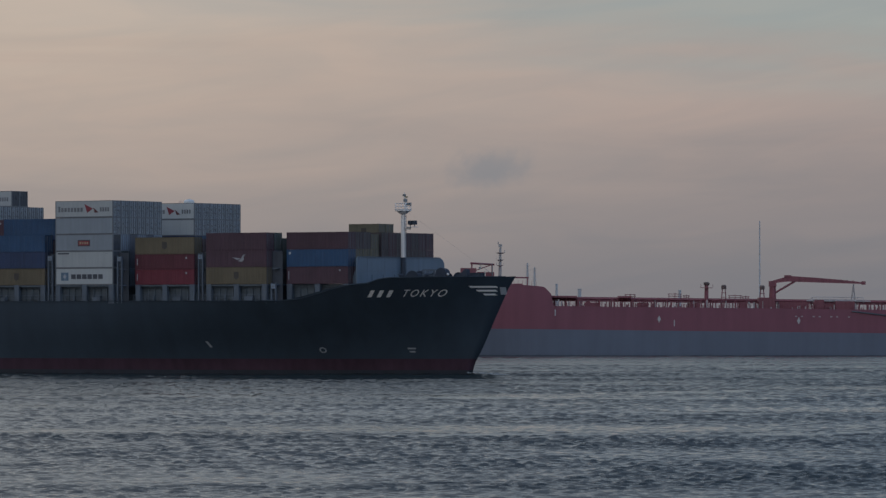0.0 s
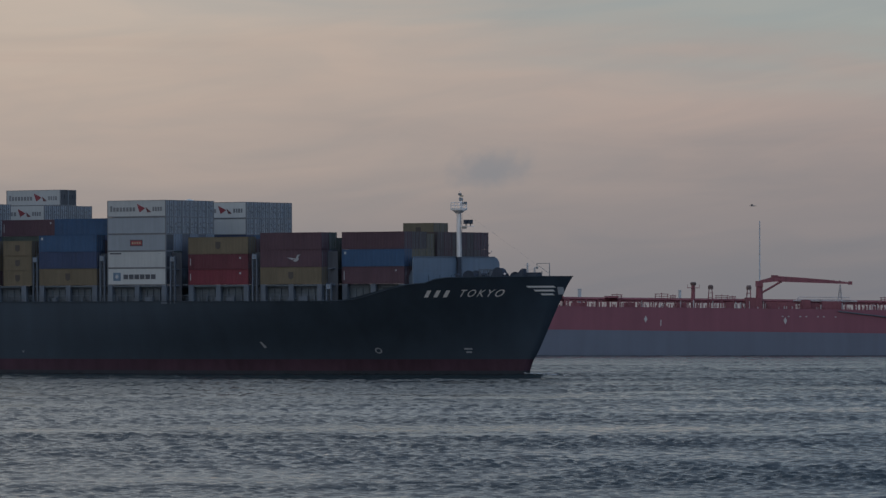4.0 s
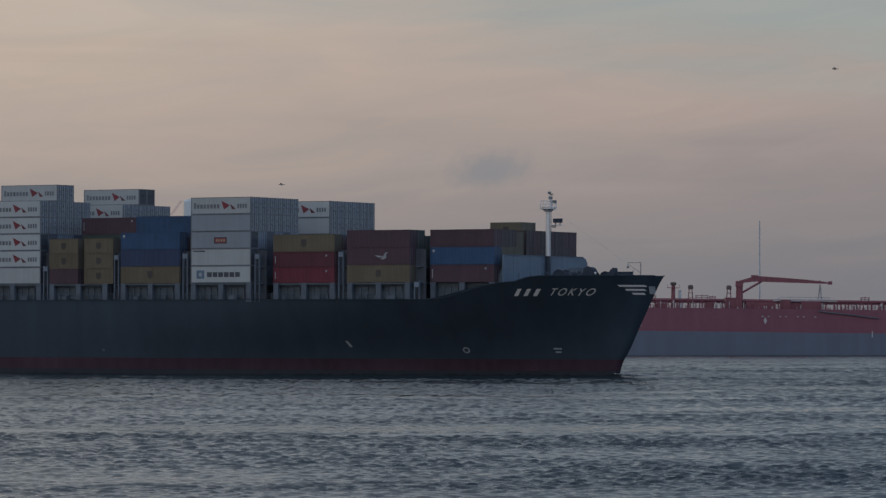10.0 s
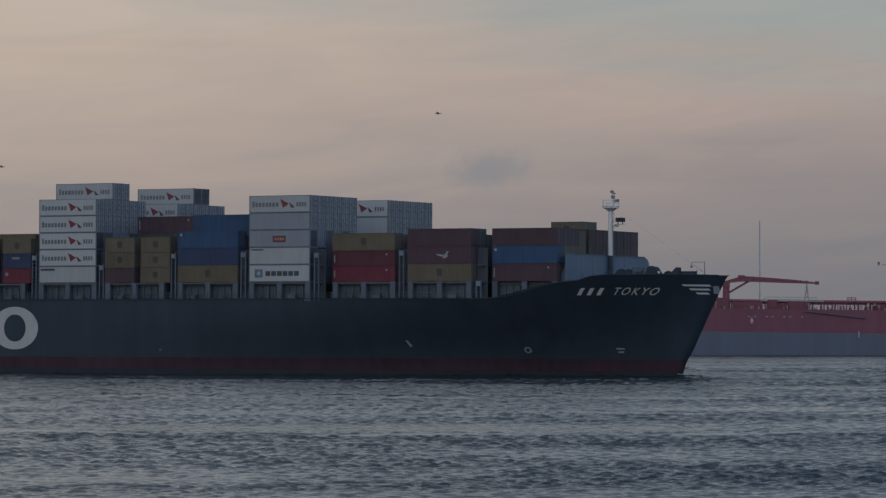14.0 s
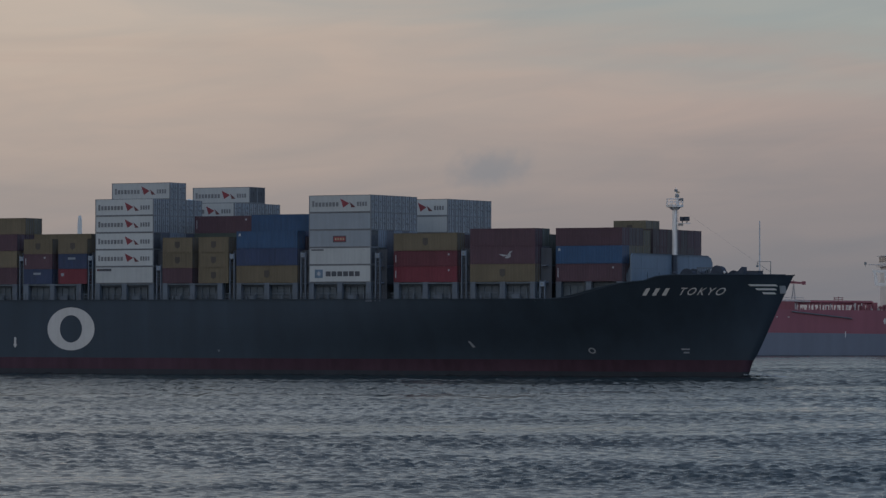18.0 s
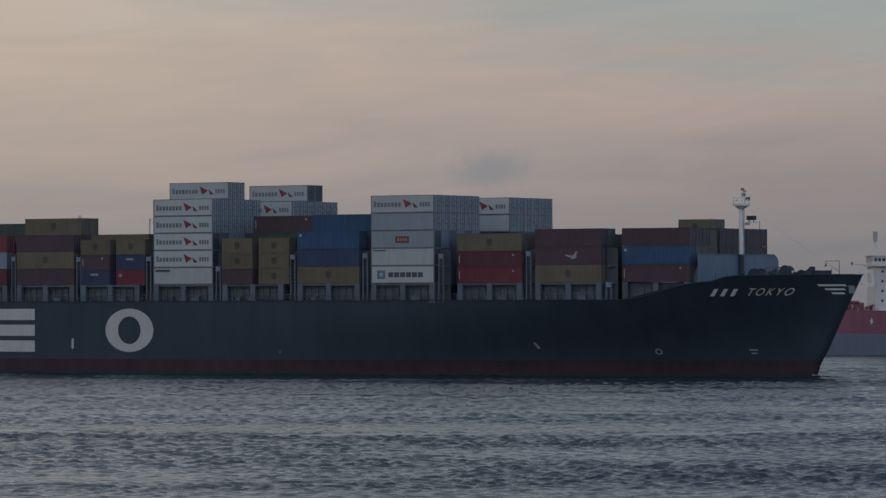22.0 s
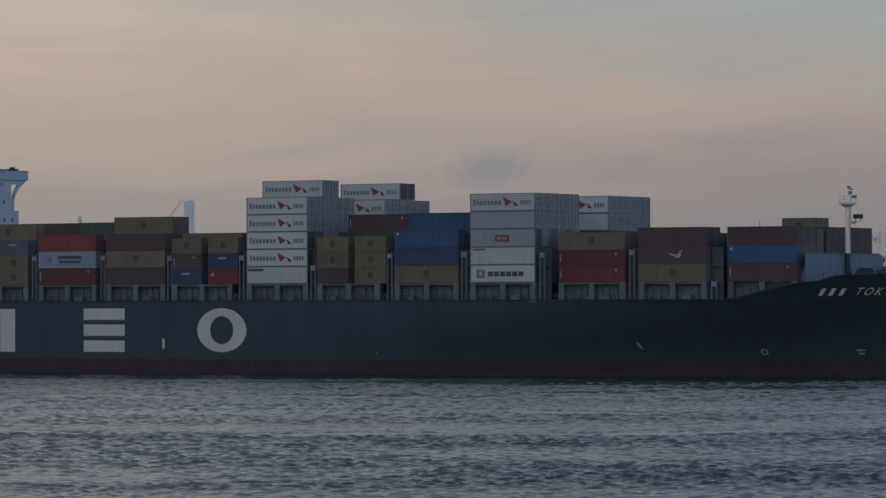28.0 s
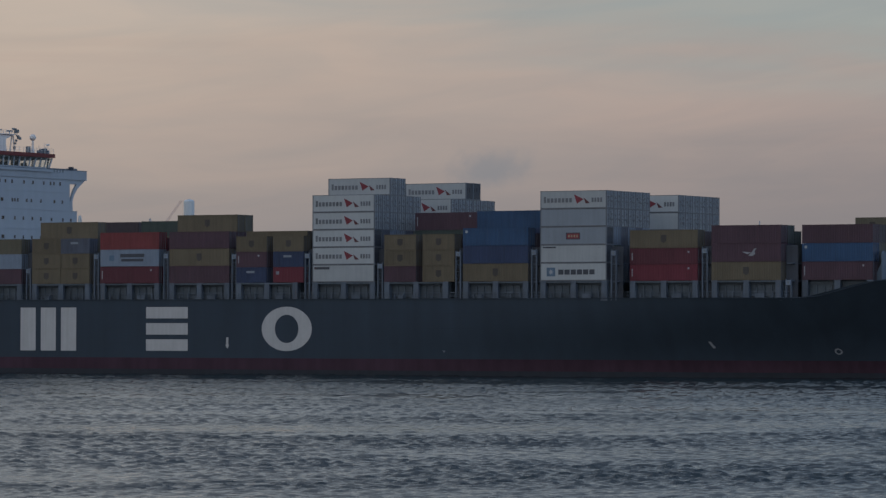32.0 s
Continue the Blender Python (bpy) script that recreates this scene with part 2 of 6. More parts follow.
M = {
    # hull lifted, ship and container paints shifted to blue: haze put into base colours
    "hull_black": paint("hazed_black_hull_paint", (0.0305, 0.0460, 0.0670), 0.7, wear=0.2, streak=0.25, size=6, bump=0.05, gloss=0.26),
    "boot_red": paint("red_antifouling_paint", (0.060, 0.034, 0.052), 0.8, wear=0.3, streak=0.4, size=4, bump=0.05, gloss=0.2),
    "boot_slime": paint("dark_weed_stained_paint", (0.019, 0.025, 0.036), 0.6, wear=0.2, streak=0.4, size=3, bump=0.1, gloss=0.3),
    "foam": paint("grey_white_foam", (0.36, 0.38, 0.40), 0.8, wear=0.15, bump=0.4, size=0.4),
    "mark_white": paint("white_hull_lettering_paint", (0.418, 0.436, 0.460), 0.5, wear=0.12, streak=0.15, vary=0),
    "name_white": paint("fresh_white_lettering_paint", (0.72, 0.73, 0.74), 0.5, wear=0.08, streak=0.1, vary=0),
    # forward ends of the white boxes, with their shade put into the colour
    "c_end": paint("shaded_white_reefer_end_paint", (0.103, 0.134, 0.182), 0.45, wear=0.3, streak=0.25, vary=0.12),
    "coaming_grey": paint("hatch_coaming_grey_paint", (0.088, 0.118, 0.152), 0.6, streak=0.4, rust=0.3),
    "deck_green": paint("dark_deck_paint", (0.084, 0.105, 0.098), 0.7),
    "steel_grey": paint("grey_structural_steel_paint", (0.092, 0.122, 0.166), 0.55, streak=0.4, rust=0.35),
    "steel_dark": paint("dark_grey_steel_paint", (0.161, 0.189, 0.217), 0.6, streak=0.4),
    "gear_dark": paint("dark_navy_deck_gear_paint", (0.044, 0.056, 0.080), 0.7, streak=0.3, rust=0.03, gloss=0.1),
    "ship_white": paint("white_superstructure_paint", (0.335, 0.395, 0.472), 0.45, wear=0.08, streak=0.1, size=3),
    "bulk_blue": paint("pale_blue_grey_paint", (0.096, 0.140, 0.200), 0.5, wear=0.2, streak=0.2, size=2),
    "mast_white": paint("white_mast_paint", (0.66, 0.66, 0.68), 0.45, wear=0.1),
    "roof_red": paint("dark_red_trim_paint", (0.125, 0.022, 0.026), 0.5),
    "c_white": paint("white_container_paint", (0.352, 0.392, 0.424), 0.45, wear=0.08, streak=0.12, vary=0.10),
    "c_grey": paint("light_grey_container_paint", (0.202, 0.244, 0.295), 0.45, wear=0.1, streak=0.12, vary=0.06),
    "c_yellow": paint("mustard_yellow_container_paint", (0.113, 0.098, 0.070), 0.5, rust=0.25),
    "c_olive": paint("olive_container_paint", (0.105, 0.100, 0.076), 0.5, rust=0.2),
    "c_brown": paint("red_brown_container_paint", (0.064, 0.036, 0.055), 0.5, rust=0.2),
    "c_red": paint("bright_red_container_paint", (0.120, 0.021, 0.038), 0.5, rust=0.15),
    "c_crimson": paint("dark_red_container_paint", (0.080, 0.020, 0.034), 0.5, rust=0.15),
    "c_orange": paint("orange_red_container_paint", (0.175, 0.038, 0.046), 0.5, rust=0.15),
    "c_blue": paint("blue_container_paint", (0.022, 0.068, 0.155), 0.5, rust=0.12),
    "c_navy": paint("navy_container_paint", (0.024, 0.045, 0.108), 0.5, rust=0.12),
    "c_slate": paint("slate_blue_container_paint", (0.077, 0.095, 0.138), 0.5),
    "c_teal": paint("grey_blue_container_paint", (0.172, 0.224, 0.301), 0.5, rust=0.15),
    "c_green": paint("dark_green_container_paint", (0.043, 0.065, 0.063), 0.5, rust=0.15),
    "c_dark": paint("dark_brown_container_paint", (0.052, 0.044, 0.054), 0.5, rust=0.15),
    "ink_dark": paint("dark_blue_grey_marking_paint", (0.05, 0.06, 0.08), 0.5, wear=0.1),
    "ink_grey": paint("faded_grey_marking_paint", (0.30, 0.33, 0.37), 0.5, wear=0.1),
    "ink_line": paint("weathered_dark_grey_line_paint", (0.135, 0.15, 0.175), 0.5, wear=0.3),
    "ink_wine": paint("dark_wine_marking_paint", (0.10, 0.035, 0.045), 0.5, wear=0.1),
    # red of the far crane jib, paled towards the sky to imitate haze
    "far_rose": paint("hazed_red_steel", (0.60, 0.44, 0.44), 0.7),
    "ink_faded": paint("faded_dark_emblem_paint", (0.055, 0.052, 0.052), 0.5, wear=0.2),
    "ink_red": paint("red_marking_paint", (0.187, 0.032, 0.050), 0.5, wear=0.1),
    "ink_sky": paint("sky_blue_marking_paint", (0.10, 0.17, 0.26), 0.5, wear=0.1),
    "ink_gold": paint("gold_marking_paint", (0.27, 0.23, 0.16), 0.5, wear=0.1),
    # colour of the plates added in the gaps between bays, a hazy dim grey
    "gap_fill": paint("dark_gap_fill_paint", (0.052, 0.064, 0.086), 0.6, wear=0.3),
    # frame darkened so that the end strip beside the gap looks shaded
    "reefer_frame": paint("shaded_container_frame_paint", (0.13, 0.15, 0.18), 0.5, wear=0.2),
    "reefer_rail": paint("dark_grey_container_rail_paint", (0.13, 0.145, 0.17), 0.5, wear=0.3),
    # end wall of the lower boxes: shade between the stacks as a darker colour
    "machine_end": paint("shaded_machinery_end_paint", (0.060, 0.070, 0.086), 0.55, wear=0.4),
    "vent_brown": paint("sooty_brown_vent_paint", (0.115, 0.085, 0.085), 0.7, wear=0.3),
    "rod": paint("galvanised_lock_rod", (0.105, 0.12, 0.15), 0.5, 0.3),
    # tanker red is muted in the base colour to look hazy
    "tank_red": paint("hazed_red_tanker_paint", (0.172, 0.064, 0.094), 0.65, wear=0.15, streak=0.2, size=5, bump=0.05),
    "tank_deck": paint("brick_red_deck_gear_paint", (0.184, 0.063, 0.084), 0.6, wear=0.2),
    "tank_grey": paint("blue_grey_tanker_paint", (0.094, 0.117, 0.168), 0.55, wear=0.12, streak=0.15, size=6, bump=0.05),
    "tank_white": paint("cream_tanker_house_paint", (0.62, 0.60, 0.60), 0.5, wear=0.08, streak=0.1),
    "tank_pipe": paint("pale_grey_pipe_paint", (0.36, 0.36, 0.38), 0.5),
    "shore": paint("dark_shore_earth", (0.08, 0.085, 0.075), 0.9, size=20),
    # far bank concrete and steel: distance haze is mixed into both colours
    "far_grey": paint("hazed_grey_concrete", (0.52, 0.57, 0.62), 0.8, wear=0.1, streak=0.1, size=6),
    "far_steel": paint("hazed_grey_steel", (0.34, 0.37, 0.42), 0.7),
    "gull_white": paint("grey_white_feathers", (0.25, 0.24, 0.24), 0.9),
    "gull_dark": paint("dark_wing_feathers", (0.06, 0.06, 0.065), 0.9),
    "lamp_glass": glass_material("grey_lamp_glass", (0.30, 0.33, 0.36)),
    "glass": glass_material("dark_window_glass", (0.02, 0.025, 0.03)),
    "clear_glass": clear_glass(),
    "water": water_material(),
}

# ---------------------------------------------------------------- mesh helpers


def box(bm, x0, x1, y0, y1, z0, z1):
    v = [bm.verts.new((x, y, z)) for z in (z0, z1) for y in (y0, y1) for x in (x0, x1)]
    for f in ((0, 2, 3, 1), (4, 5, 7, 6), (0, 1, 5, 4), (2, 6, 7, 3), (0, 4, 6, 2), (1, 3, 7, 5)):
        bm.faces.new([v[i] for i in f])
    return bm


def tube(bm, p, q, r0, r1=None, n=8):
    p, q, r1 = Vector(p), Vector(q), r0 if r1 is None else r1
    d = (q - p).normalized()
    u = d.orthogonal().normalized()
    w = d.cross(u)
    ring = [[bm.verts.new(c + (u * math.cos(k * math.tau / n) + w * math.sin(k * math.tau / n)) * r) for k in range(n)] for c, r in ((p, r0), (q, r1))]
    for k in range(n):
        bm.faces.new((ring[0][k], ring[0][(k + 1) % n], ring[1][(k + 1) % n], ring[1][k]))
    bm.faces.new(ring[0][::-1]), bm.faces.new(ring[1])
    return bm


def prism(bm, pts, axis, d0, d1):
    """A flat outline pushed through from d0 to d1 along an axis; pts are the other two coordinates."""
    def at(p, d):
        return {"x": (d, p[0], p[1]), "y": (p[0], d, p[1]), "z": (p[0], p[1], d)}[axis]
    a, b = [bm.verts.new(at(p, d0)) for p in pts], [bm.verts.new(at(p, d1)) for p in pts]
    n = len(pts)
    for k in range(n):
        bm.faces.new((a[k], a[(k + 1) % n], b[(k + 1) % n], b[k]))
    bm.faces.new(a[::-1]), bm.faces.new(b)
    return bm


def ball(bm, c, r, sz=1.0):
    bmesh.ops.create_uvsphere(bm, u_segments=12, v_segments=8, radius=r, matrix=Matrix.Translation(c) @ Matrix.Diagonal((1, 1, sz, 1)))
    return bm


def mesh_of(name, bm, material, smooth=False):
    bmesh.ops.recalc_face_normals(bm, faces=bm.faces)
    me = bpy.data.meshes.new(name)
    bm.to_mesh(me)
    bm.free()
    me.materials.append(M[material])
    if smooth:
        for f in me.polygons:
            f.use_smooth = True
    return me


def part(name, bm, material, parent, label="", smooth=False):
    me = bm if isinstance(bm, bpy.types.Mesh) else mesh_of(name, bm, material, smooth)
    ob = new(name, me)
    ob.parent = parent
    if label:
        ob["label"] = label
    return ob


def B():
    return bmesh.new()


def bars(name, spans, material, parent, label=""):
    """One part out of several boxes."""
    bm = B()
    for s in spans:
        box(bm, *s)
    return part(name, bm, material, parent, label)


# ---------------------------------------------------------------- the container ship's frame and way
# ship space: x forward from the after corner of the tall white stack, y to port (0 at the starboard stacks), z above the water
HEAD = 30.84
MID = 19.6


def ship_way(t):
    """The ship's place and heading on the water, upright."""
    s = 2.7314 * t + 0.5 * 0.017556 * t * t
    return pose(-66.97 + s * math.cos(radians(30.87)), 734.27 - s * math.sin(radians(30.87)), 0, 0, 0, -HEAD)


def ship_pose(t):
    """The same with the slow roll of the hull about its waterline, 0.6 degrees to either side in 21 seconds."""
    roll = 0.336 * math.cos(math.tau * t / 21.35) + 0.497 * math.sin(math.tau * t / 21.35)
    return ship_way(t) @ pose(0, MID, 2.7, roll) @ pose(0, -MID, -2.7)


TIMES = [0.0] + [2.0 * k for k in range(1, 17)]
afloat = []             # every top-level thing that travels with the container ship


def stem(z):
    return 72.0 + 0.46 * z + 0.0022 * z * z - 0.3 * math.exp(-((z - 2.2) / 1.5) ** 2)


def half(a, z):
    """Half-breadth of the hull at station a and height z."""
    zz = max(z, 0.0) / 16.4
    if a < -150:
        k = (-150 - a) / 46.0
        return 20.0 * (1 - 0.10 * k ** 2 - 0.35 * k ** 2 * (1 - min(1, zz * 1.6)))
    if a < -60:
        return 20.0
    xi = min(1.0, (a + 60.0) / (stem(z) + 60.0))
    n, m = 2.5 + 7.0 * zz ** 2.2, 1.0 - 0.2 * zz
    return 20.0 * max(0.0, 1 - xi ** n) ** m


GUN = [(-200, 12.55), (44, 12.6), (47.5, 12.75), (50, 13.3), (53, 14.1), (57, 15.1), (59.5, 15.4), (61.2, 15.5), (62.6, 16.1), (65, 16.4), (72, 16.5), (82, 16.5)]


def gunwale(a):
    for (a0, z0), (a1, z1) in zip(GUN, GUN[1:]):
        if a <= a1:
            return z0 + (z1 - z0) * max(0, (a - a0) / (a1 - a0))
    return 16.5


def hull_strip(z_low, z_high, levels, material, name, parent, label):
    """Both sides of the hull between two heights (numbers or functions of the station), closed at the stern."""
    xs = [-196 + 4.6 * i for i in range(30)] + [-60 + 140.3 * (i / 90) ** 0.93 for i in range(91)]
    lo = z_low if callable(z_low) else (lambda a: z_low)
    hi = z_high if callable(z_high) else (lambda a: z_high)
    verts, faces, nl = [], [], levels + 1
    for side in (-1, 1):
        base = len(verts)
        for a in xs:
            for j in range(nl):
                z = lo(a) + (hi(a) - lo(a)) * j / levels
                x = a if a < -60 else -60 + (a + 60) / 140.3 * (stem(z) + 60)
                verts.append((x, MID + side * half(x, z), z))
        for i in range(len(xs) - 1):
            for j in range(levels):
                k = base + i * nl + j
                faces.append((k, k + nl, k + nl + 1, k + 1))
    n = len(xs) * nl
    for j in range(levels):
        faces.append((j, j + 1, n + j + 1, n + j))
    me = bpy.data.meshes.new(name)
    me.from_pydata(verts, [], faces)
    bm = bmesh.new()
    bm.from_mesh(me)
    bmesh.ops.remove_doubles(bm, verts=bm.verts, dist=0.005)
    bpy.data.meshes.remove(me)
    return part(name, bm, material, parent, label, True)


def on_hull(name, quads, material, parent, label="", step=0.6, proud=0.035):
    """Paint marks: outlines in (a, z) laid on the starboard side, cut fine enough to follow its curve."""
    bm = B()
    for pts in quads:
        bm.faces.new([bm.verts.new((a, 0, z)) for a, z in pts])
    bm.normal_update()
    for axis, lim in (((1, 0, 0), (-140, 90)), ((0, 0, 1), (0, 18))):
        lo = min(v.co.dot(Vector(axis)) for v in bm.verts)
        hi = max(v.co.dot(Vector(axis)) for v in bm.verts)
        k = lo + step
        while k < hi:
            bmesh.ops.bisect_plane(bm, geom=bm.verts[:] + bm.edges[:] + bm.faces[:], plane_co=Vector(axis) * k, plane_no=axis)
            k += step
    for v in bm.verts:
        v.co.y = MID - half(v.co.x, v.co.z) - proud
    bmesh.ops.remove_doubles(bm, verts=bm.verts[:], dist=0.002)
    return part(name, bm, material, parent, label)


def arc(cx, cz, rx, rz, t0, t1, n=14):
    return [(cx + rx * math.cos(radians(t0 + (t1 - t0) * i / n)), cz + rz * math.sin(radians(t0 + (t1 - t0) * i / n))) for i in range(n + 1)]


def ring_quads(cx, cz, rx, rz, wx, wz, t0, t1, n=20):
    o, i = arc(cx, cz, rx, rz, t0, t1, n), arc(cx, cz, rx - wx, rz - wz, t0, t1, n)
    return [(o[k], o[k + 1], i[k + 1], i[k]) for k in range(n)]


def rect(a0, a1, z0, z1, lean=0.0):
    return [(a0, z0), (a1, z0), (a1 + lean, z1), (a0 + lean, z1)]


# ---------------------------------------------------------------- water: one sheet out to the horizon
def build_water():
    """One sheet, cut finer towards the near water; short waves fade out where the cut is too coarse to carry them."""
    rng = np.random.default_rng(7)
    ys = [130.0]
    while ys[-1] < 1240:
        ys.append(ys[-1] * (1.01 if ys[-1] < 205 else 1.0007 if ys[-1] < 770 else 1.0009))
    ys = np.concatenate([np.arange(-2400, -100, 460), np.arange(-100, 130, 23), ys, np.arange(1270, 1900, 90), np.arange(2000, 4900, 400)])
    wide = 0.108 * np.clip(ys, 130, 1240) + 8                     # half-width of the finely cut part
    u = np.linspace(-1, 1, 440)
    out = np.array([12.0, 40, 120, 400, 1400, 4600])
    cols = [np.concatenate([-w - out[::-1], u * w, w + out]) for w in wide]
    X = np.array(cols, dtype=np.float32)
    Y = np.repeat(ys[:, None], X.shape[1], 1).astype(np.float32)
    Z = np.zeros_like(X)
    step = np.clip(Y, 130, 1240) * np.interp(Y, [690, 860], [0.0007, 0.001])
    # patches of rougher and smoother water, drawn out across the stream
    rough = np.zeros_like(X)
    for _ in range(18):
        kx, ky = rng.normal(0, 0.05), rng.normal(0, 0.09)
        rough += np.sin(kx * X + ky * Y + rng.uniform(0, 6.28)).astype(np.float32)
    rough = np.clip(1.0 + 0.12 * rough, 0.6, 1.5)
    # lanes of the tidal stream: calmer and rougher water side by side, their edges winding
    lane = Y - 0.02 * X - 9 * np.sin(0.055 * X + 3.0) - 2.5 * np.sin(0.18 * X + 1)
    rough *= np.interp(lane, [215, 238, 250, 268, 300, 332, 346, 372, 405, 440, 475, 505, 525, 560], [0.98, 0.90, 0.92, 1.0, 1.02, 1.0, 0.85, 0.86, 0.92, 0.97, 1.08, 1.06, 0.95, 0.95])
    rough *= 1 + 0.22 * np.clip((350 - Y) / 60, 0, 1)                # shorter, steeper chop over the near shallows
    mid = np.clip((Y - 380) / 220, 0, 1)
    rough *= 1 + 0.12 * mid * mid * (3 - 2 * mid)
    wash = np.clip((Y - 550) / 60, 0, 1)
    rough *= 1 + 0.25 * wash * np.clip((860 - Y) / 100, 0, 1)          # broken water in the ships' fairway
    rough *= 1 - 0.5 * np.exp(-((Y - 239) / 9) ** 2) * np.clip((-X - 4) / 12, 0, 1) - 0.2 * np.exp(-((Y - 520) / 30) ** 2) * np.clip((-X - 10) / 20, 0, 1)
    # old wakes: long low winding swells, smooth on their near face
    slicks = np.zeros_like(X)
    for y0, lean, wave, wid, x0, x1 in ((344, 0.02, 0.055, 2.6, -90, 90), (507, -0.05, 0.03, 4.0, -90, 40), (424, 0.03, 0.045, 2.4, 5, 90), (545, 0.03, 0.05, 3.4, 10, 90)):
        c = Y - y0 - lean * X - 0.026 * y0 * np.sin(wave * X + y0) - 0.008 * y0 * np.sin(3.3 * wave * X + 1)
        ends = np.clip((X - x0) / 20 + 0.5, 0, 1) * np.clip((x1 - X) / 20 + 0.5, 0, 1)
        ends = ends * np.clip(0.6 + 0.7 * np.sin(0.21 * X + 0.5 * y0) + 0.4 * np.sin(0.083 * X), 0.1, 1)
        slicks = np.maximum(slicks, ends * np.exp(-((c + 0.7 * wid) / (0.75 * wid)) ** 2))
        Z += (0.060 * wid * ends * np.exp(-(c / wid) ** 2)).astype(np.float32)
    n, power = np.zeros_like(X), 0.0
    for i in range(190):
        lam = 0.2 * (1.25 / 0.2) ** rng.random()
        ang = rng.normal(math.radians(88), math.radians(12.5 if i % 9 else 45))
        k = 2 * math.pi / lam
        amp = lam ** 0.75
        power += 0.5 * amp * amp
        ph = (k * math.cos(ang) * X + k * math.sin(ang) * Y + rng.uniform(0, 6.28)).astype(np.float32)
        keep = np.clip(lam / (1.1 * step) - 0.6, 0, 1)
        n += (amp * keep * np.sin(ph)).astype(np.float32)
    n /= math.sqrt(power)
    near = np.clip((Y - 130) / 30, 0, 1) * np.clip((1235 - Y) / 120, 0, 1) * np.clip((0.108 * Y + 8 - np.abs(X)) / 3, 0, 1)
    # peaked crests over flat troughs
    Z += 0.0285 * rough * (1 - 0.72 * slicks) * (np.exp(0.42 * np.clip(n, -3, 2.6)) / 0.42 - 2.38)
    # longer waves in the deep water of the fairway and beyond
    n2 = np.zeros_like(X)
    for i in range(36):
        lam = 1.1 * (2.2 / 1.1) ** rng.random()
        ang = rng.normal(math.radians(88), math.radians(12 if i % 7 else 45))
        k = 2 * math.pi / lam
        n2 += np.sin(k * math.cos(ang) * X + k * math.sin(ang) * Y + rng.uniform(0, 6.28)).astype(np.float32)
    n2 *= 1 / math.sqrt(18)
    deep = np.clip((Y - 540) / 120, 0, 1)
    Z += 0.034 * deep * rough * (np.exp(0.4 * np.clip(n2, -3, 2.6)) / 0.4 - 2.5)
    # the spent waves of passing boats
    for y0, lam, wid, h in ((243, 6.5, 9, 0.055), (495, 12, 22, 0.05), (395, 10, 16, 0.03)):
        bend = Y + 3.0 * np.sin(0.03 * X + y0) + 0.03 * X
        Z += h * np.sin(6.283 * bend / lam) * np.exp(-((bend - y0) / wid) ** 2) * (0.6 + 0.4 * np.sin(0.07 * X + y0))
    Z *= near
    ny, nx = X.shape
    co = np.stack([X, Y, Z], -1).reshape(-1, 3)
    idx = np.arange(ny * nx, dtype=np.int32).reshape(ny, nx)
    q = np.stack([idx[:-1, :-1], idx[:-1, 1:], idx[1:, 1:], idx[1:, :-1]], -1).reshape(-1, 4)
    me = bpy.data.meshes.new("water")
    me.vertices.add(len(co))
    me.vertices.foreach_set("co", co.ravel())
    me.loops.add(q.size)
    me.loops.foreach_set("vertex_index", q.ravel())
    me.polygons.add(len(q))
    me.polygons.foreach_set("loop_start", np.arange(0, q.size, 4, dtype=np.int32))
    me.polygons.foreach_set("loop_total", np.full(len(q), 4, dtype=np.int32))
    me.polygons.foreach_set("use_smooth", np.ones(len(q), dtype=bool))
    me.update()
    me.materials.append(M["water"])
    return tagged(new("water", me), "grey choppy river water at dusk with small wind waves", "water", kind="structure")


water = build_water()

# far shore, low behind both ships
bm = B()
prism(bm, [(2650, -2.0), (2700, 2.4), (4990, 3.0), (4990, -2.0)], "x", -1900, 1900)
tagged(part("ground", bm, "shore", None), "low dark far bank of the river", "shore", kind="structure")

# ---------------------------------------------------------------- the container ship
ship = new("container_ship")
tagged(ship, "black-hulled container ship with red waterline band, under way", "ship")
ship.matrix_basis = ship_pose(0)
afloat.append((ship, Matrix.Identity(4)))

hull = hull_strip(2.72, gunwale, 14, "hull_black", "hull_topside", ship, "matt black hull side with faint scuffs")
hull_strip(0.8, 2.72, 4, "boot_red", "boot_topping", ship, "dull dark red antifouling band above the waterline")
hull_strip(-3.0, 0.8, 4, "boot_slime", "wet_band", ship, "wet dark weed-stained band at the waterline")


# bow wave: a low curl of water ahead of the stem, foam along its crest, trailing back down both sides
wave = tagged(new("bow_wave"), "low bow wave with thin grey-white foam at the stem", "wave")
wave.matrix_basis = ship_way(0)
wrng = random.Random(3)
for nm, mat, lift, wid in (("swell", "water", 0.0, 1.0), ("foam_crest", "foam", 0.05, 0.5)):
    bm = B()
    prev = None
    for i in range(41):
        f = i / 40
        x = 71.4 + 8.6 * f
        y = MID - 0.15 - 1.3 * f * f - 0.15 * wrng.random()
        h = (0.42 * (1 - f) ** 0.8 + 0.03) * (0.8 + 0.4 * wrng.random()) + lift
        w = (0.9 + 0.7 * f) * wid * (0.7 + 0.6 * wrng.random())
        ring = [bm.verts.new(p) for p in ((x, y - w, -0.05 if nm == "swell" else h - 0.12), (x, y - 0.15 * w, h), (x, y + 0.15 * w, h), (x, y + w, -0.05 if nm == "swell" else h - 0.12))]
        if prev:
            for k in range(3):
                bm.faces.new((prev[k], prev[k + 1], ring[k + 1], ring[k]))
        prev = ring
    part(nm, bm, mat, wave, "thin broken foam line" if nm == "foam_crest" else "", True)


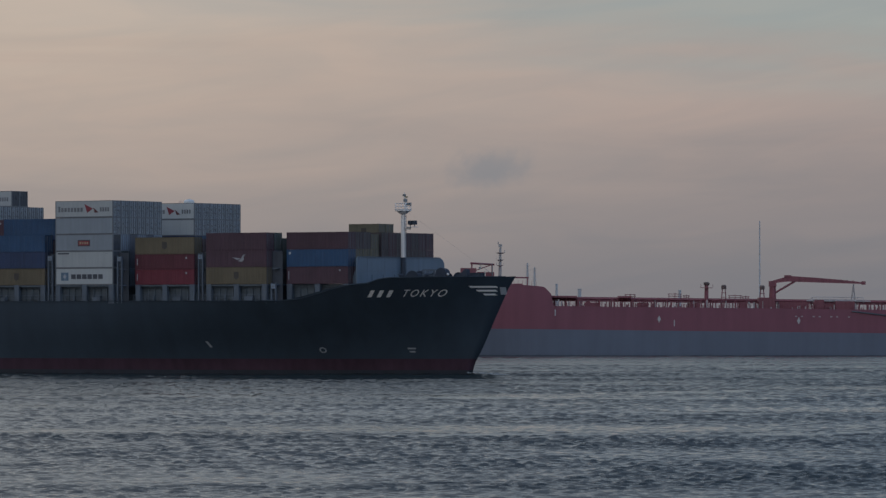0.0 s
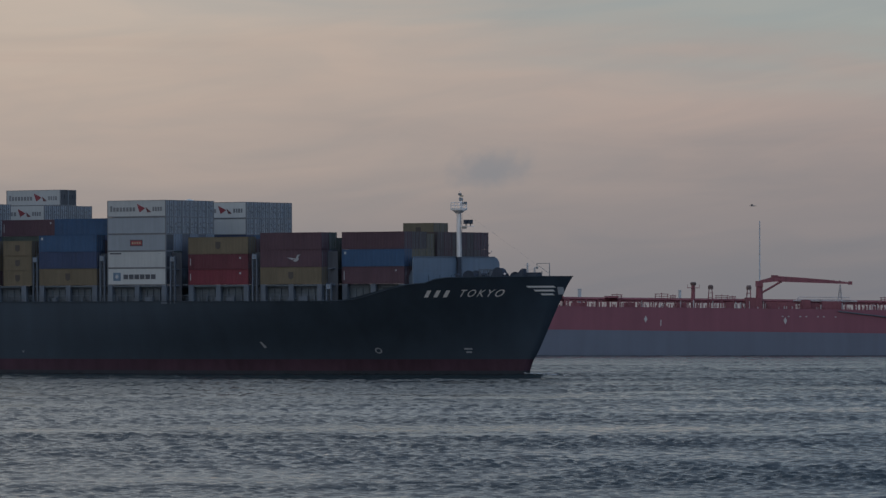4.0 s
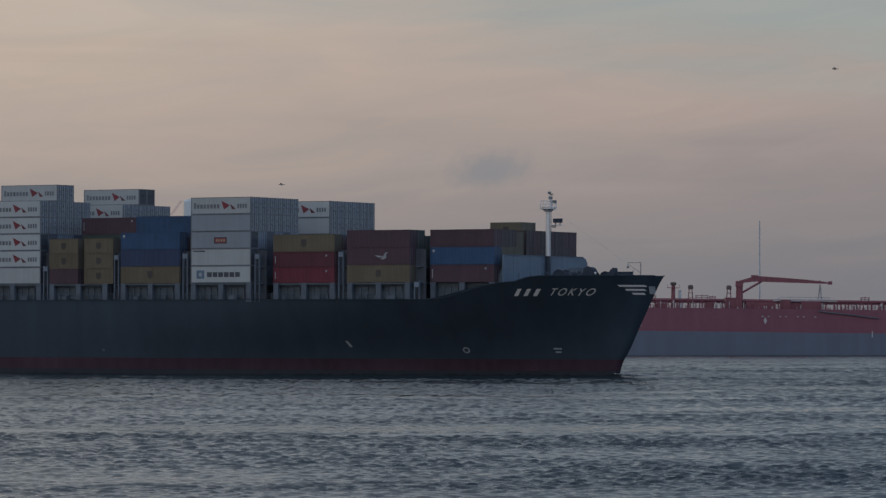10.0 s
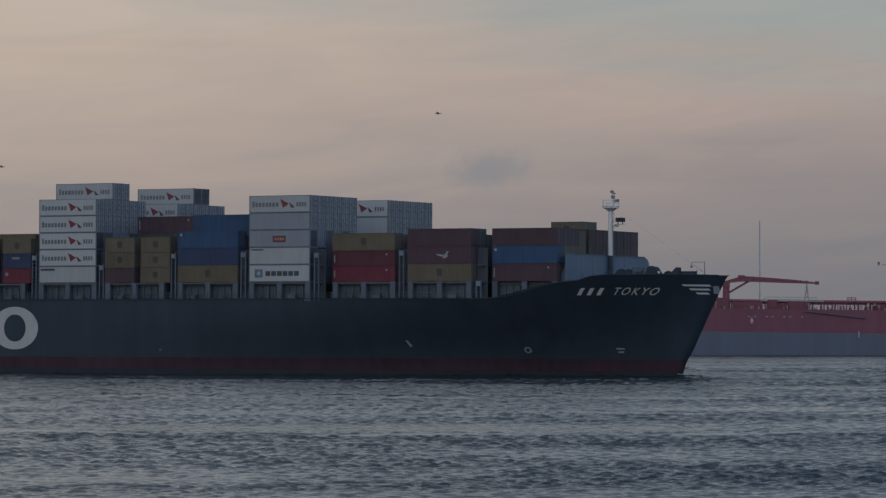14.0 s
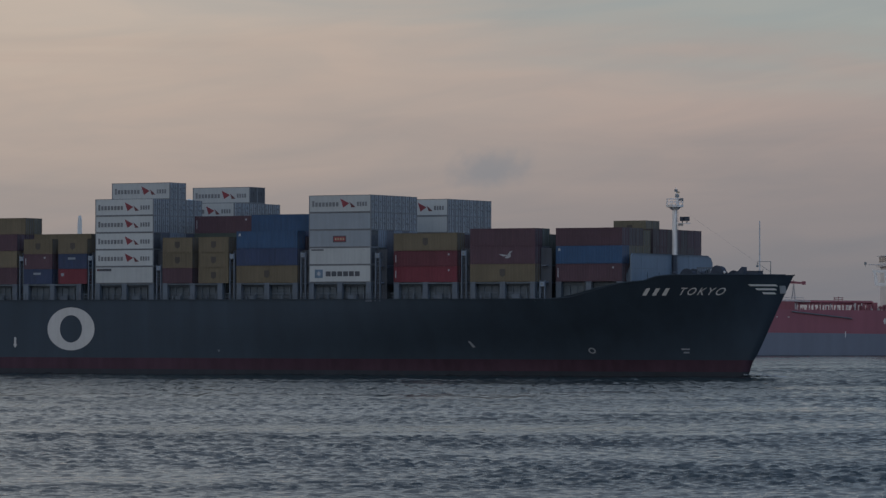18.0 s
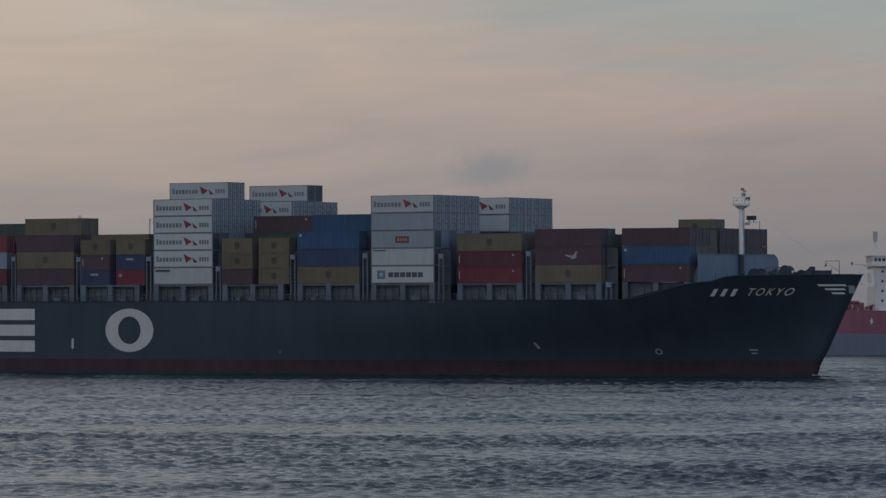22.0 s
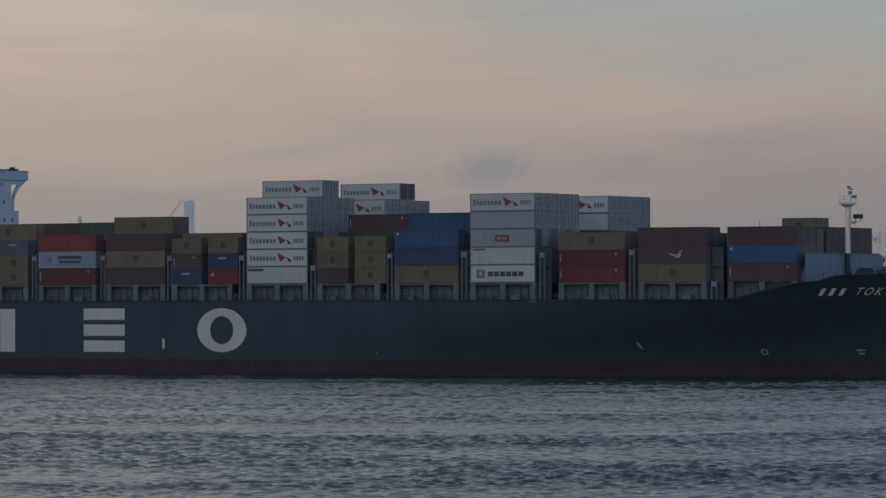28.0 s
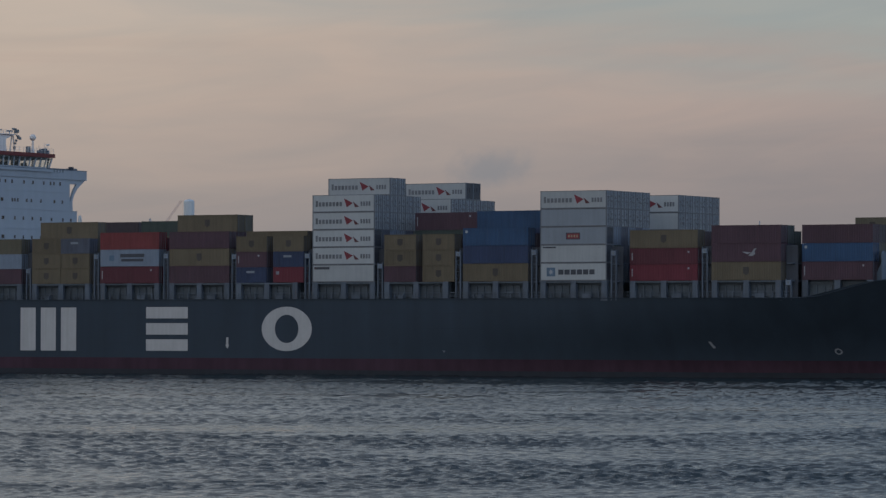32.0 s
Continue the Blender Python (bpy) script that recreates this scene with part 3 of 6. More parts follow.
def deck_sheet(name, a0, a1, z, material, n=30, thick=0.25, inset=0.55):
    bm = B()
    top, low = [], []
    for i in range(n + 1):
        a = a0 + (a1 - a0) * i / n
        h = max(0.05, half(a, z) - inset)
        top.append([bm.verts.new((a, MID - h, z)), bm.verts.new((a, MID + h, z))])
        low.append([bm.verts.new((a, MID - h, z - thick)), bm.verts.new((a, MID + h, z - thick))])
    for i in range(n):
        for r in (top, low):
            bm.faces.new((r[i][0], r[i + 1][0], r[i + 1][1], r[i][1]))
        for s in (0, 1):
            bm.faces.new((top[i][s], top[i + 1][s], low[i + 1][s], low[i][s]))
    for i in (0, n):
        bm.faces.new((top[i][0], top[i][1], low[i][1], low[i][0]))
    return part(name, bm, material, ship)


deck_sheet("main_deck", -195.5, 62, 12.25, "deck_green", 60)
deck_sheet("forecastle_deck", 56.5, 78.5, 15.1, "deck_green")
bars("forecastle_bulkhead", [(56.4, 56.6, MID - 12, MID + 12, 12.25, 15.0)], "steel_grey", ship)

# rounded cap along the gunwale
for side in (-1, 1):
    bm = B()
    prev = None
    for i in range(121):
        a = -195.5 + 275.0 * (i / 120) ** 0.8
        z = gunwale(a)
        y = MID + side * half(a, z)
        ring = [bm.verts.new((a, y + dy, z + dz)) for dy, dz in ((-0.12, -0.05), (0.12, -0.05), (0.12, 0.09), (-0.12, 0.09))]
        if prev:
            for k in range(4):
                bm.faces.new((prev[k], prev[(k + 1) % 4], ring[(k + 1) % 4], ring[k]))
        prev = ring
    part("gunwale_cap", bm, "hull_black", ship)

# painted emblem shapes on the side (stand for a company mark)
for a0, a1 in ((-103.75, -100.5), (-99.4, -96.2), (-95.1, -91.85)):
    on_hull("emblem_bar", [rect(a0, a1, 3.85, 11.3)], "mark_white", ship, "pale grey painted upright bar", 2.0)
for z0 in (9.4, 6.65, 3.9):
    on_hull("emblem_bar", [rect(-77.2, -68.6, z0, z0 + 1.95)], "mark_white", ship, "pale grey painted level bar", 2.0)
on_hull("emblem_shape", ring_quads(-48.6, 7.65, 5.0, 3.72, 2.65, 1.35, 0, 360, 32), "mark_white", ship, "pale grey painted oval ring", 2.0)

# ship's name on the bow: a company mark as slanted bars, then the readable word
for a0 in (59.7, 61.15, 62.6):
    on_hull("name_mark", [rect(a0, a0 + 0.62, 13.12, 14.28, 1.1)], "name_white", ship, "white slanted bar", 0.4)


def name_word(word, a0, a1, z0, z1, lean):
    cu = bpy.data.curves.new("name_word", "FONT")
    cu.body, cu.space_character, cu.offset = word, 1.35, 0.003
    tmp = new("name_word", cu)
    me = bpy.data.meshes.new_from_object(tmp.evaluated_get(bpy.context.evaluated_depsgraph_get()))
    bpy.data.objects.remove(tmp)
    co = [v.co.copy() for v in me.vertices]
    x0, x1 = min(c.x for c in co), max(c.x for c in co)
    y0, y1 = min(c.y for c in co), max(c.y for c in co)
    quads = []
    for f in me.polygons:
        pts = []
        for i in f.vertices:
            k = (co[i].y - y0) / (y1 - y0)
            pts.append((a0 + (a1 - a0) * (co[i].x - x0) / (x1 - x0) + lean * k, z0 + (z1 - z0) * k))
        quads.append(pts)
    bpy.data.meshes.remove(me)
    return on_hull("name_word", quads, "name_white", ship, "white slanted capital letters", 0.5, 0.03)


name_word("TOKYO", 64.9, 71.1, 13.2, 14.38, 1.15)
for k, (a0, a1) in enumerate(((75.1, 78.25), (75.75, 78.0), (76.35, 77.75))):
    z = 14.66 - 0.64 * k
    on_hull("bow_stripe", [rect(a0, a1, z, z + 0.3, -0.15)], "name_white", ship, "white level stripe", 0.4)
on_hull("bow_badge", [rect(78.15, 78.75, 13.5, 14.75, 0.25)], "ink_grey", ship, "small blue-grey badge", 0.3)
# load marks, thruster and draught marks low on the side
on_hull("hull_mark", [[(28.1, 5.7), (28.5, 5.7), (29.1, 4.75), (28.65, 4.6)]], "ink_grey", ship, "slanted white stroke")
on_hull("hull_mark", [rect(-60.75, -60.3, 4.9, 6.2), [(-60.95, 4.95), (-60.1, 4.95), (-60.52, 4.3)]], "mark_white", ship, "small white arrow pointing down")
on_hull("hull_mark", ring_quads(48.3, 4.2, 0.6, 0.5, 0.24, 0.2, 0, 360, 14), "ink_grey", ship, "grey ring mark", 0.5)
on_hull("hull_mark", [rect(62.4, 63.7, 4.35, 4.6), rect(62.6, 63.5, 3.8, 4.05)], "ink_grey", ship, "grey bulb mark", 0.5)
on_hull("hull_mark", [[(-18.7, 4.25), (-18.35, 3.75), (-18.0, 4.25), (-18.35, 4.05)]], "steel_dark", ship, "faint scuffed draught mark", 0.5)

# rubbing seams of the shell plating
for z in (5.2, 7.7, 10.2):
    on_hull("weld_seam", [rect(-130 + 12 * i, -118.3 + 12 * i, z, z + 0.06) for i in range(14)], "hull_black", ship, step=1.5, proud=0.02)

# ---------------------------------------------------------------- deck gear below and between the stacks
BAYS = [-116.0, -101.5, -87.0, -72.6, -58.9, -43.7, -29.6, -14.5, 0.0, 15.1, 29.8, 44.5]
EDGE = [-0.2, -0.2, -0.2, -0.2, -0.2, -0.2, -0.2, -0.2, -0.2, 2.26, 2.26, 4.72]
BASE = 15.42
for a, e in zip(BAYS, EDGE):
    w = 2 * (MID - e)
    cover = bars("hatch_cover", [(a - 0.1, a + 12.3, e + 0.95, e + w - 0.95, 14.85, 15.38)], "coaming_grey", ship)
    coam = bars("coaming", [(a + 0.1, a + 12.1, e + 1.25, e + w - 1.25, 12.25, 14.85)], "coaming_grey", ship)
    for i in range(9):
        bars("coaming_rib", [(a + 0.6 + 1.35 * i, a + 0.75 + 1.35 * i, e + 0.98, e + 1.25, 12.25, 14.7)], "coaming_grey", coam)
    for z in (12.9, 14.0):
        bars("coaming_stiffener", [(a + 0.1, a + 12.1, e + 1.1, e + 1.25, z, z + 0.12)], "coaming_grey", coam)
    for k, wd in ((0.0, 0.95), (5.6, 0.95), (11.25, 0.95)):
        base = max(12.25, gunwale(a + k) - 0.1)
        p = bars("pillar", [(a + k, a + k + wd, e + 0.05, e + 0.7, base - 0.3, BASE)], "steel_grey", ship, "grey steel pillar")
        bars("pillar_foot", [(a + k - 0.12, a + k + wd + 0.12, e, e + 0.8, base - 0.3, base + 0.25)], "steel_grey", p)
        bars("pillar_head", [(a + k - 0.08, a + k + wd + 0.08, e + 0.02, e + 0.75, BASE - 0.22, BASE - 0.03)], "steel_grey", p)
    if a < 40:
        bars("sill_beam", [(a, a + 12.19, e + 0.1, e + 0.9, 15.12, 15.36)], "coaming_grey", ship)
        bars("pipe_run", [(a - 1.0, a + 13.2, e + 0.72, e + 0.86, 13.55, 13.7)], "steel_grey", ship)
        bars("pipe_run", [(a - 1.0, a + 13.2, e + 0.74, e + 0.84, 13.05, 13.15)], "steel_grey", ship)
        for k in range(6):
            x = a + 1.6 + 1.75 * k
            if abs(x - a - 6.1) > 0.9:
                bars("stanchion", [(x, x + 0.2, e + 0.5, e + 0.68, 12.25, 13.35 + 0.25 * (k % 2))], "steel_grey", ship)
        if int(a) % 3 != 1:
            bars("vent_box", [(a + 7.6, a + 9.2, e + 0.2, e + 0.66, 12.25, 13.4)], "steel_grey", ship)
        else:
            bars("hose_reel", [(a + 2.6, a + 3.5, e + 0.2, e + 0.66, 12.25, 13.3)], "steel_grey", ship, "grey fire hose box")

# open rail along the main deck edge
bm = B()
for i in range(64):
    a = -116 + 2.5 * i
    box(bm, a, a + 0.06, -0.3, -0.24, 12.55, 13.6)
for z in (12.95, 13.28, 13.6):
    box(bm, -116, 43, -0.285, -0.255, z, z + 0.03)
part("deck_railing", bm, "coaming_grey", ship)


def lashing_bridge(a, e, top):
    """Cross frame between two bays, with its end tower at the ship's side."""
    br = bars("lashing_bridge", [(a, a + 1.0, e + 0.6, 2 * MID - e - 0.6, 15.2, 15.42), (a, a + 1.0, e + 0.6, 2 * MID - e - 0.6, 18.0, 18.12)], "steel_grey", ship)
    for x in (a, a + 0.85):
        for y in (e + 0.1, 2 * MID - e - 0.35):
            bars("post", [(x, x + 0.2, y, y + 0.3, 12.25, top)], "steel_grey", br, "pale grey steel post")
    for k in range(1, 7):
        y = e + k * (2 * (MID - e)) / 7
        bars("post", [(a + 0.4, a + 0.6, y, y + 0.2, 12.25, 18.0)], "steel_grey", br)
    for k in range(int((top - 15.8) / 0.6)):
        bars("rung", [(a + 0.2, a + 0.85, e + 0.15, e + 0.22, 15.8 + 0.6 * k, 15.88 + 0.6 * k)], "steel_grey", br)
    # added plate: makes the gap read as hazy grey instead of black
    bars("end_plate", [(a - 0.55, a + 1.5, e + 1.5, e + 1.56, 12.25, 20.9)], "gap_fill", br, "added dull grey plate filling the dark gap behind the posts")
    bars("light_box", [(a + 0.15, a + 0.9, e - 0.02, e + 0.1, top - 0.95, top - 0.2)], "c_teal", br, "pale framed end plate")
    bars("light_box_recess", [(a + 0.35, a + 0.7, e - 0.04, e + 0.0, top - 0.75, top - 0.4)], "steel_dark", br)


GAPS = [(-102.9, -0.2, 18.2), (-88.45, -0.2, 20.6), (-73.9, -0.2, 20.6), (-59.95, -0.2, 20.4), (-45.3, -0.2, 20.4), (-31.0, -0.2, 18.6), (-16.0, -0.2, 20.5),
        (-1.75, -0.2, 20.6), (12.9, -0.2, 20.4), (28.0, 2.26, 20.7), (42.7, 2.4, 15.6)]
for g in GAPS:
    lashing_bridge(*g)

# ---------------------------------------------------------------- containers
CACHE = {}
W = 2.438
PLACARDS = [(0.32, 1.55, 0.5, 0.42), (0.34, 0.55, 0.26, 0.5), (1.45, 1.85, 0.62, 0.28), (1.52, 0.95, 0.34, 0.34), (1.95, 0.5, 0.22, 0.6)]     # across, up, width, height
HANDLES = [(0.42, 1.12), (0.9, 1.22), (1.42, 1.16), (1.9, 1.06)]


def cmesh(kind, length, height, colour, style):
    key = (kind, length, height, colour, style)
    if key in CACHE:
        return CACHE[key]
    bm, L_, H_ = B(), length, height
    if kind == "frame":
        for x in (0, L_ - 0.17):
            for y in (0, W - 0.17):
                box(bm, x, x + 0.17, y, y + 0.17, 0.118, H_ - 0.118)
                for z in (0, H_ - 0.118):
                    box(bm, x - 0.004, x + 0.178, y - 0.004, y + 0.166 + 0.012, z, z + 0.118)
        for x in (0.01, L_ - 0.13):
            box(bm, x, x + 0.12, 0.15, W - 0.15, 0.02, 0.16)
            box(bm, x, x + 0.12, 0.15, W - 0.15, H_ - 0.12, H_ - 0.01)
        box(bm, 0.1, L_ - 0.1, W / 2 - 0.1, W / 2 + 0.1, 0.02, 0.1)
    elif kind in ("rail_near", "rail_far"):
        y = 0.004 if kind == "rail_near" else W - 0.104
        box(bm, 0.18, L_ - 0.18, y, y + 0.1, 0.02, 0.17)
        box(bm, 0.18, L_ - 0.18, y, y + 0.1, H_ - 0.1, H_ - 0.01)
        for x in (0.172, L_ - 0.192):
            box(bm, x, x + 0.02, y + 0.03, y + 0.07, 0.1, H_ - 0.05)
    elif kind in ("side_near", "side_far"):
        y0, sgn = (0.02, 1) if kind == "side_near" else (W - 0.02, -1)
        if style == "reefer":
            box(bm, 0.17, L_ - 0.17, min(y0, y0 + sgn * 0.06), max(y0, y0 + sgn * 0.06), 0.17, H_ - 0.1)
            for k in range(1, 9):
                x = 0.17 + k * (L_ - 0.34) / 9
                box(bm, x - 0.02, x + 0.02, min(y0 - sgn * 0.008, y0), max(y0 - sgn * 0.008, y0), 0.2, H_ - 0.12)
        else:
            n = int(round((L_ - 0.34) / 0.30))
            xs = []
            for k in range(n):
                x = 0.17 + k * (L_ - 0.34) / n
                p = (L_ - 0.34) / n
                xs += [(x, 0.0), (x + 0.30 * p, 0.0), (x + 0.5 * p, 0.045), (x + 0.8 * p, 0.045)]
            xs.append((L_ - 0.17, 0.0))
            low = [bm.verts.new((x, y0 + sgn * d, 0.16)) for x, d in xs]
            up = [bm.verts.new((x, y0 + sgn * d, H_ - 0.09)) for x, d in xs]
            for k in range(len(xs) - 1):
                bm.faces.new((low[k], low[k + 1], up[k + 1], up[k]))
    elif kind == "roof":
        n = 12
        for k in range(n):
            x = 0.15 + k * (L_ - 0.3) / n
            box(bm, x, x + (L_ - 0.3) / n * 0.72, 0.1, W - 0.1, H_ - 0.05, H_ - 0.012)
        box(bm, 0.12, L_ - 0.12, 0.1, W - 0.1, H_ - 0.08, H_ - 0.045)
    elif kind == "end_panel":
        for k in range(8):
            y = 0.18 + k * (W - 0.36) / 8
            box(bm, 0.03 + 0.02 * (k % 2), 0.08 + 0.02 * (k % 2), y, y + (W - 0.36) / 8 - 0.002, 0.16, H_ - 0.12)
    elif kind in ("door_near", "door_far"):
        y0, y1 = (0.18, W / 2 - 0.01) if kind == "door_near" else (W / 2 + 0.01, W - 0.18)
        box(bm, L_ - 0.10, L_ - 0.05, y0, y1, 0.17, H_ - 0.13)
        for k in range(4):
            z = 0.3 + k * (H_ - 0.5) / 4
            box(bm, L_ - 0.052, L_ - 0.035, y0 + 0.07, y1 - 0.07, z, z + (H_ - 0.5) / 4 - 0.12)
    elif kind == "placard":
        y, z, w_, h_ = PLACARDS[style]
        box(bm, L_ - 0.036, L_ - 0.028, y, y + w_, z, z + h_)
    elif kind == "lock_handle":
        box(bm, L_ - 0.03, L_ + 0.02, 0, 0.36, 0, 0.08)
        box(bm, L_ - 0.03, L_ + 0.03, -0.05, 0.04, -0.09, 0.14)
    elif kind == "door_seal":
        box(bm, L_ - 0.05, L_ - 0.01, W / 2 - 0.035, W / 2 + 0.035, 0.18, H_ - 0.14)
    elif kind == "lock_rod":
        tube(bm, (L_ - 0.02, 0, 0.1), (L_ - 0.02, 0, H_ - 0.08), 0.045, n=5)
        for z in (0.35, 0.9, H_ - 0.4):
            box(bm, L_ - 0.05, L_ + 0.005, -0.05, 0.05, z, z + 0.07)
    elif kind == "machinery":
        box(bm, L_ - 0.09, L_ - 0.04, 0.3, W - 0.3, 0.3, H_ * 0.40)
        for y in (0.4, 1.3):
            box(bm, L_ - 0.09, L_ - 0.02, y, y + 0.7, H_ * 0.45, H_ * 0.45 + 0.75)
    elif kind == "end_wall":
        box(bm, L_ - 0.14, L_ - 0.10, 0.17, W - 0.17, 0.14, H_ - 0.11)
    elif kind == "floor":
        box(bm, 0.14, L_ - 0.14, 0.1, W - 0.1, 0.06, 0.15)
    mat = {"lock_rod": "rod", "machinery": "ink_dark", "floor": "steel_dark", "placard": "ink_dark", "lock_handle": "reefer_rail", "door_seal": "reefer_rail"}.get(kind, colour)
    if style == "reefer":
        mat = {"rail_near": "reefer_rail", "rail_far": "reefer_rail", "roof": "reefer_rail", "end_wall": "machine_end", "frame": "reefer_frame", "door_near": "c_end", "door_far": "c_end", "lock_rod": "c_white"}.get(kind, mat)
    me = mesh_of(kind, bm, mat)
    CACHE[key] = me
    return me


WORDS = {"c_white": "white", "c_grey": "pale grey", "c_yellow": "mustard yellow", "c_olive": "dull olive", "c_brown": "red-brown", "c_red": "bright red", "c_orange": "orange-red", "c_crimson": "dark red",
         "c_blue": "blue", "c_navy": "navy blue", "c_slate": "slate grey", "c_teal": "grey-blue", "c_green": "dark green", "c_dark": "dark brown"}


def flat_mark(parent, pieces, name="marking", proud=0.012):
    """Painted shapes on the near side of a container: (material, outline in x and z)."""
    for mat, pts in pieces:
        bm = B()
        prism(bm, pts, "y", -proud, 0.012)
        part(name, bm, mat, parent)


def R(x0, x1, z0, z1):
    return [(x0, z0), (x1, z0), (x1, z1), (x0, z1)]


def marks_for(c, mark, L_, H_):
    pennants = [("ink_red", [(6.2, 2.3), (7.95, 1.5), (6.75, 0.8)]), ("ink_wine", [(8.0, 1.75), (9.15, 0.85), (8.35, 0.8)])]
    tail = [("ink_line", R(9.45 + 0.52 * k, 9.8 + 0.52 * k, 1.0, 1.72)) for k in range(4)]
    if mark == "line_name":           # a company's name as plain bars with two pennants
        head = [("ink_line", R(0.65, 1.05, 0.95, 1.95))] + [("ink_line", R(1.25 + 0.68 * k, 1.73 + 0.68 * k, 1.0, 1.7)) for k in range(7)]
        flat_mark(c, head + pennants + tail)
    elif mark == "line_name_part":
        flat_mark(c, pennants + tail)
    elif mark == "star_square":
        flat_mark(c, [("ink_sky", R(1.2, 2.75, 0.75, 2.15)), *[("ink_dark", R(3.35 + 1.14 * k, 4.3 + 1.14 * k, 1.02, 1.83)) for k in range(6)]])
        flat_mark(c, [("ink_grey", [(1.97 + (0.52 if k % 2 == 0 else 0.22) * math.cos(k * math.pi / 7), 1.45 + (0.52 if k % 2 == 0 else 0.22) * math.sin(k * math.pi / 7)) for k in range(14)])], "star", 0.018)
    elif mark == "two_lines":
        flat_mark(c, [("ink_dark", R(4.2, 9.2, 1.55, 2.15)), ("ink_dark", R(4.4, 9.0, 0.85, 1.3)), ("ink_sky", R(1.9, 2.9, 1.0, 1.9))])
    elif mark == "plate":
        flat_mark(c, [("ink_dark", R(4.75, 7.35, 0.85, 1.95))])
        flat_mark(c, [("ink_red", R(4.9, 7.2, 1.0, 1.8))], "plate_field", 0.018)
        for k in range(4):
            flat_mark(c, [("ink_gold", R(5.15 + 0.5 * k, 5.45 + 0.5 * k, 1.2, 1.6))], "plate_bar", 0.024)
    elif mark == "emblem":
        x = L_ * 0.5
        flat_mark(c, [("ink_faded", [(x - 0.5, H_ * 0.72), (x - 0.5, H_ * 0.38), (x, H_ * 0.27), (x + 0.5, H_ * 0.38), (x + 0.5, H_ * 0.72)])], "emblem")
    elif mark == "corner_bar":
        flat_mark(c, [("ink_dark", R(0.5, 2.9, H_ - 0.5, H_ - 0.28)), ("ink_grey", R(10.6, 11.1, H_ - 0.5, H_ - 0.35))])
    elif mark == "corner_red":
        flat_mark(c, [("ink_dark", R(0.4, 3.4, H_ - 0.75, H_ - 0.35)), ("ink_red", R(0.5, 0.9, H_ - 0.68, H_ - 0.42))])
    elif mark == "white_bar":
        flat_mark(c, [("c_grey", R(L_ * 0.34, L_ * 0.60, H_ * 0.62, H_ * 0.76))])
    elif mark == "white_tag":
        flat_mark(c, [("c_grey", R(0.6, 1.2, H_ * 0.52, H_ * 0.72))])
    elif mark == "side_strip":
        flat_mark(c, [("ink_grey", R(0.35, 0.5, 0.7, H_ - 0.7)), ("ink_grey", R(L_ - 1.75, L_ - 1.45, H_ - 0.8, H_ - 0.5))])
    elif mark == "bird":
        flat_mark(c, [("ink_grey", [(6.5, 0.95), (7.1, 1.5), (7.5, 2.05), (8.0, 2.1), (7.6, 1.7), (7.7, 1.2), (7.2, 0.9)]), ("ink_grey", [(5.3, 1.62), (6.5, 1.5), (7.0, 1.4), (6.3, 1.2)])])
    elif mark == "spot":
        flat_mark(c, [("c_white", R(0.45, 0.85, H_ * 0.72, H_ * 0.86))])


def container(a, b, z, length, height, colour, mark="", style="dry", ends="doors", tag=""):
    c = new("shipping_container")
    size = {12.19: "forty-foot", 6.06: "twenty-foot"}[length]
    kind = "refrigerated" if style == "reefer" else "corrugated steel"
    tagged(c, tag or f"{WORDS[colour]} {size} {kind} container stacked on the ship's deck", "shipping container", "containers on the deck")
    names = [("frame", "frame"), ("side_panel", "side_near"), ("side_panel", "side_far"), ("side_rail", "rail_near"), ("side_rail", "rail_far"), ("roof", "roof"), ("end_panel", "end_panel"), ("floor", "floor")]
    names += [("machinery", "machinery"), ("end_panel", "end_wall")] if ends == "machinery" else [("door", "door_near"), ("door", "door_far")]
    made = [part(nm, cmesh(kd, length, height, colour, style), None, c) for nm, kd in names]
    if ends == "doors":
        doors = made[-2:]
        for f in (0.16, 0.36, 0.62, 0.84):
            part("lock_rod", cmesh("lock_rod", length, height, colour, style), None, doors[f > 0.5]).location.y = f * W
        if style == "reefer":
            for k, (y, *_) in enumerate(PLACARDS):
                part("placard", cmesh("placard", length, height, colour, k), None, doors[y > W / 2])
            for y, z1 in HANDLES:
                part("lock_handle", cmesh("lock_handle", length, height, colour, style), None, doors[y > W / 2]).location = (0, y, z1)
            part("door_seal", cmesh("door_seal", length, height, colour, style), None, doors[1])
    marks_for(c, mark, length, height)
    local = Matrix.Translation((a, b, z))
    c.matrix_basis = ship_pose(0) @ local
    afloat.append((c, local))
    return c


F40, F20, STD, HIGH, PITCH = 12.19, 6.06, 2.591, 2.896, 2.46
crng = random.Random(11)
FILL = ["c_brown", "c_yellow", "c_dark", "c_navy", "c_green", "c_blue", "c_brown", "c_slate", "c_olive"]


def stack(a, b, tiers, length=F40, z=BASE):
    """Containers one on another; tiers: (colour, height, mark)."""
    for t in tiers:
        colour, height, mark = (*t, "")[:3]
        container(a, b, z, length, height, colour, mark)
        z += height + 0.012
    return z


def filler(a, e, rows, tiers=3, length=F40, height=STD):
    for r in rows:
        stack(a, e + PITCH * r, [(crng.choice(FILL), height, "") for _ in range(tiers)], length)


Y3 = [("c_yellow", STD, "emblem")] * 3
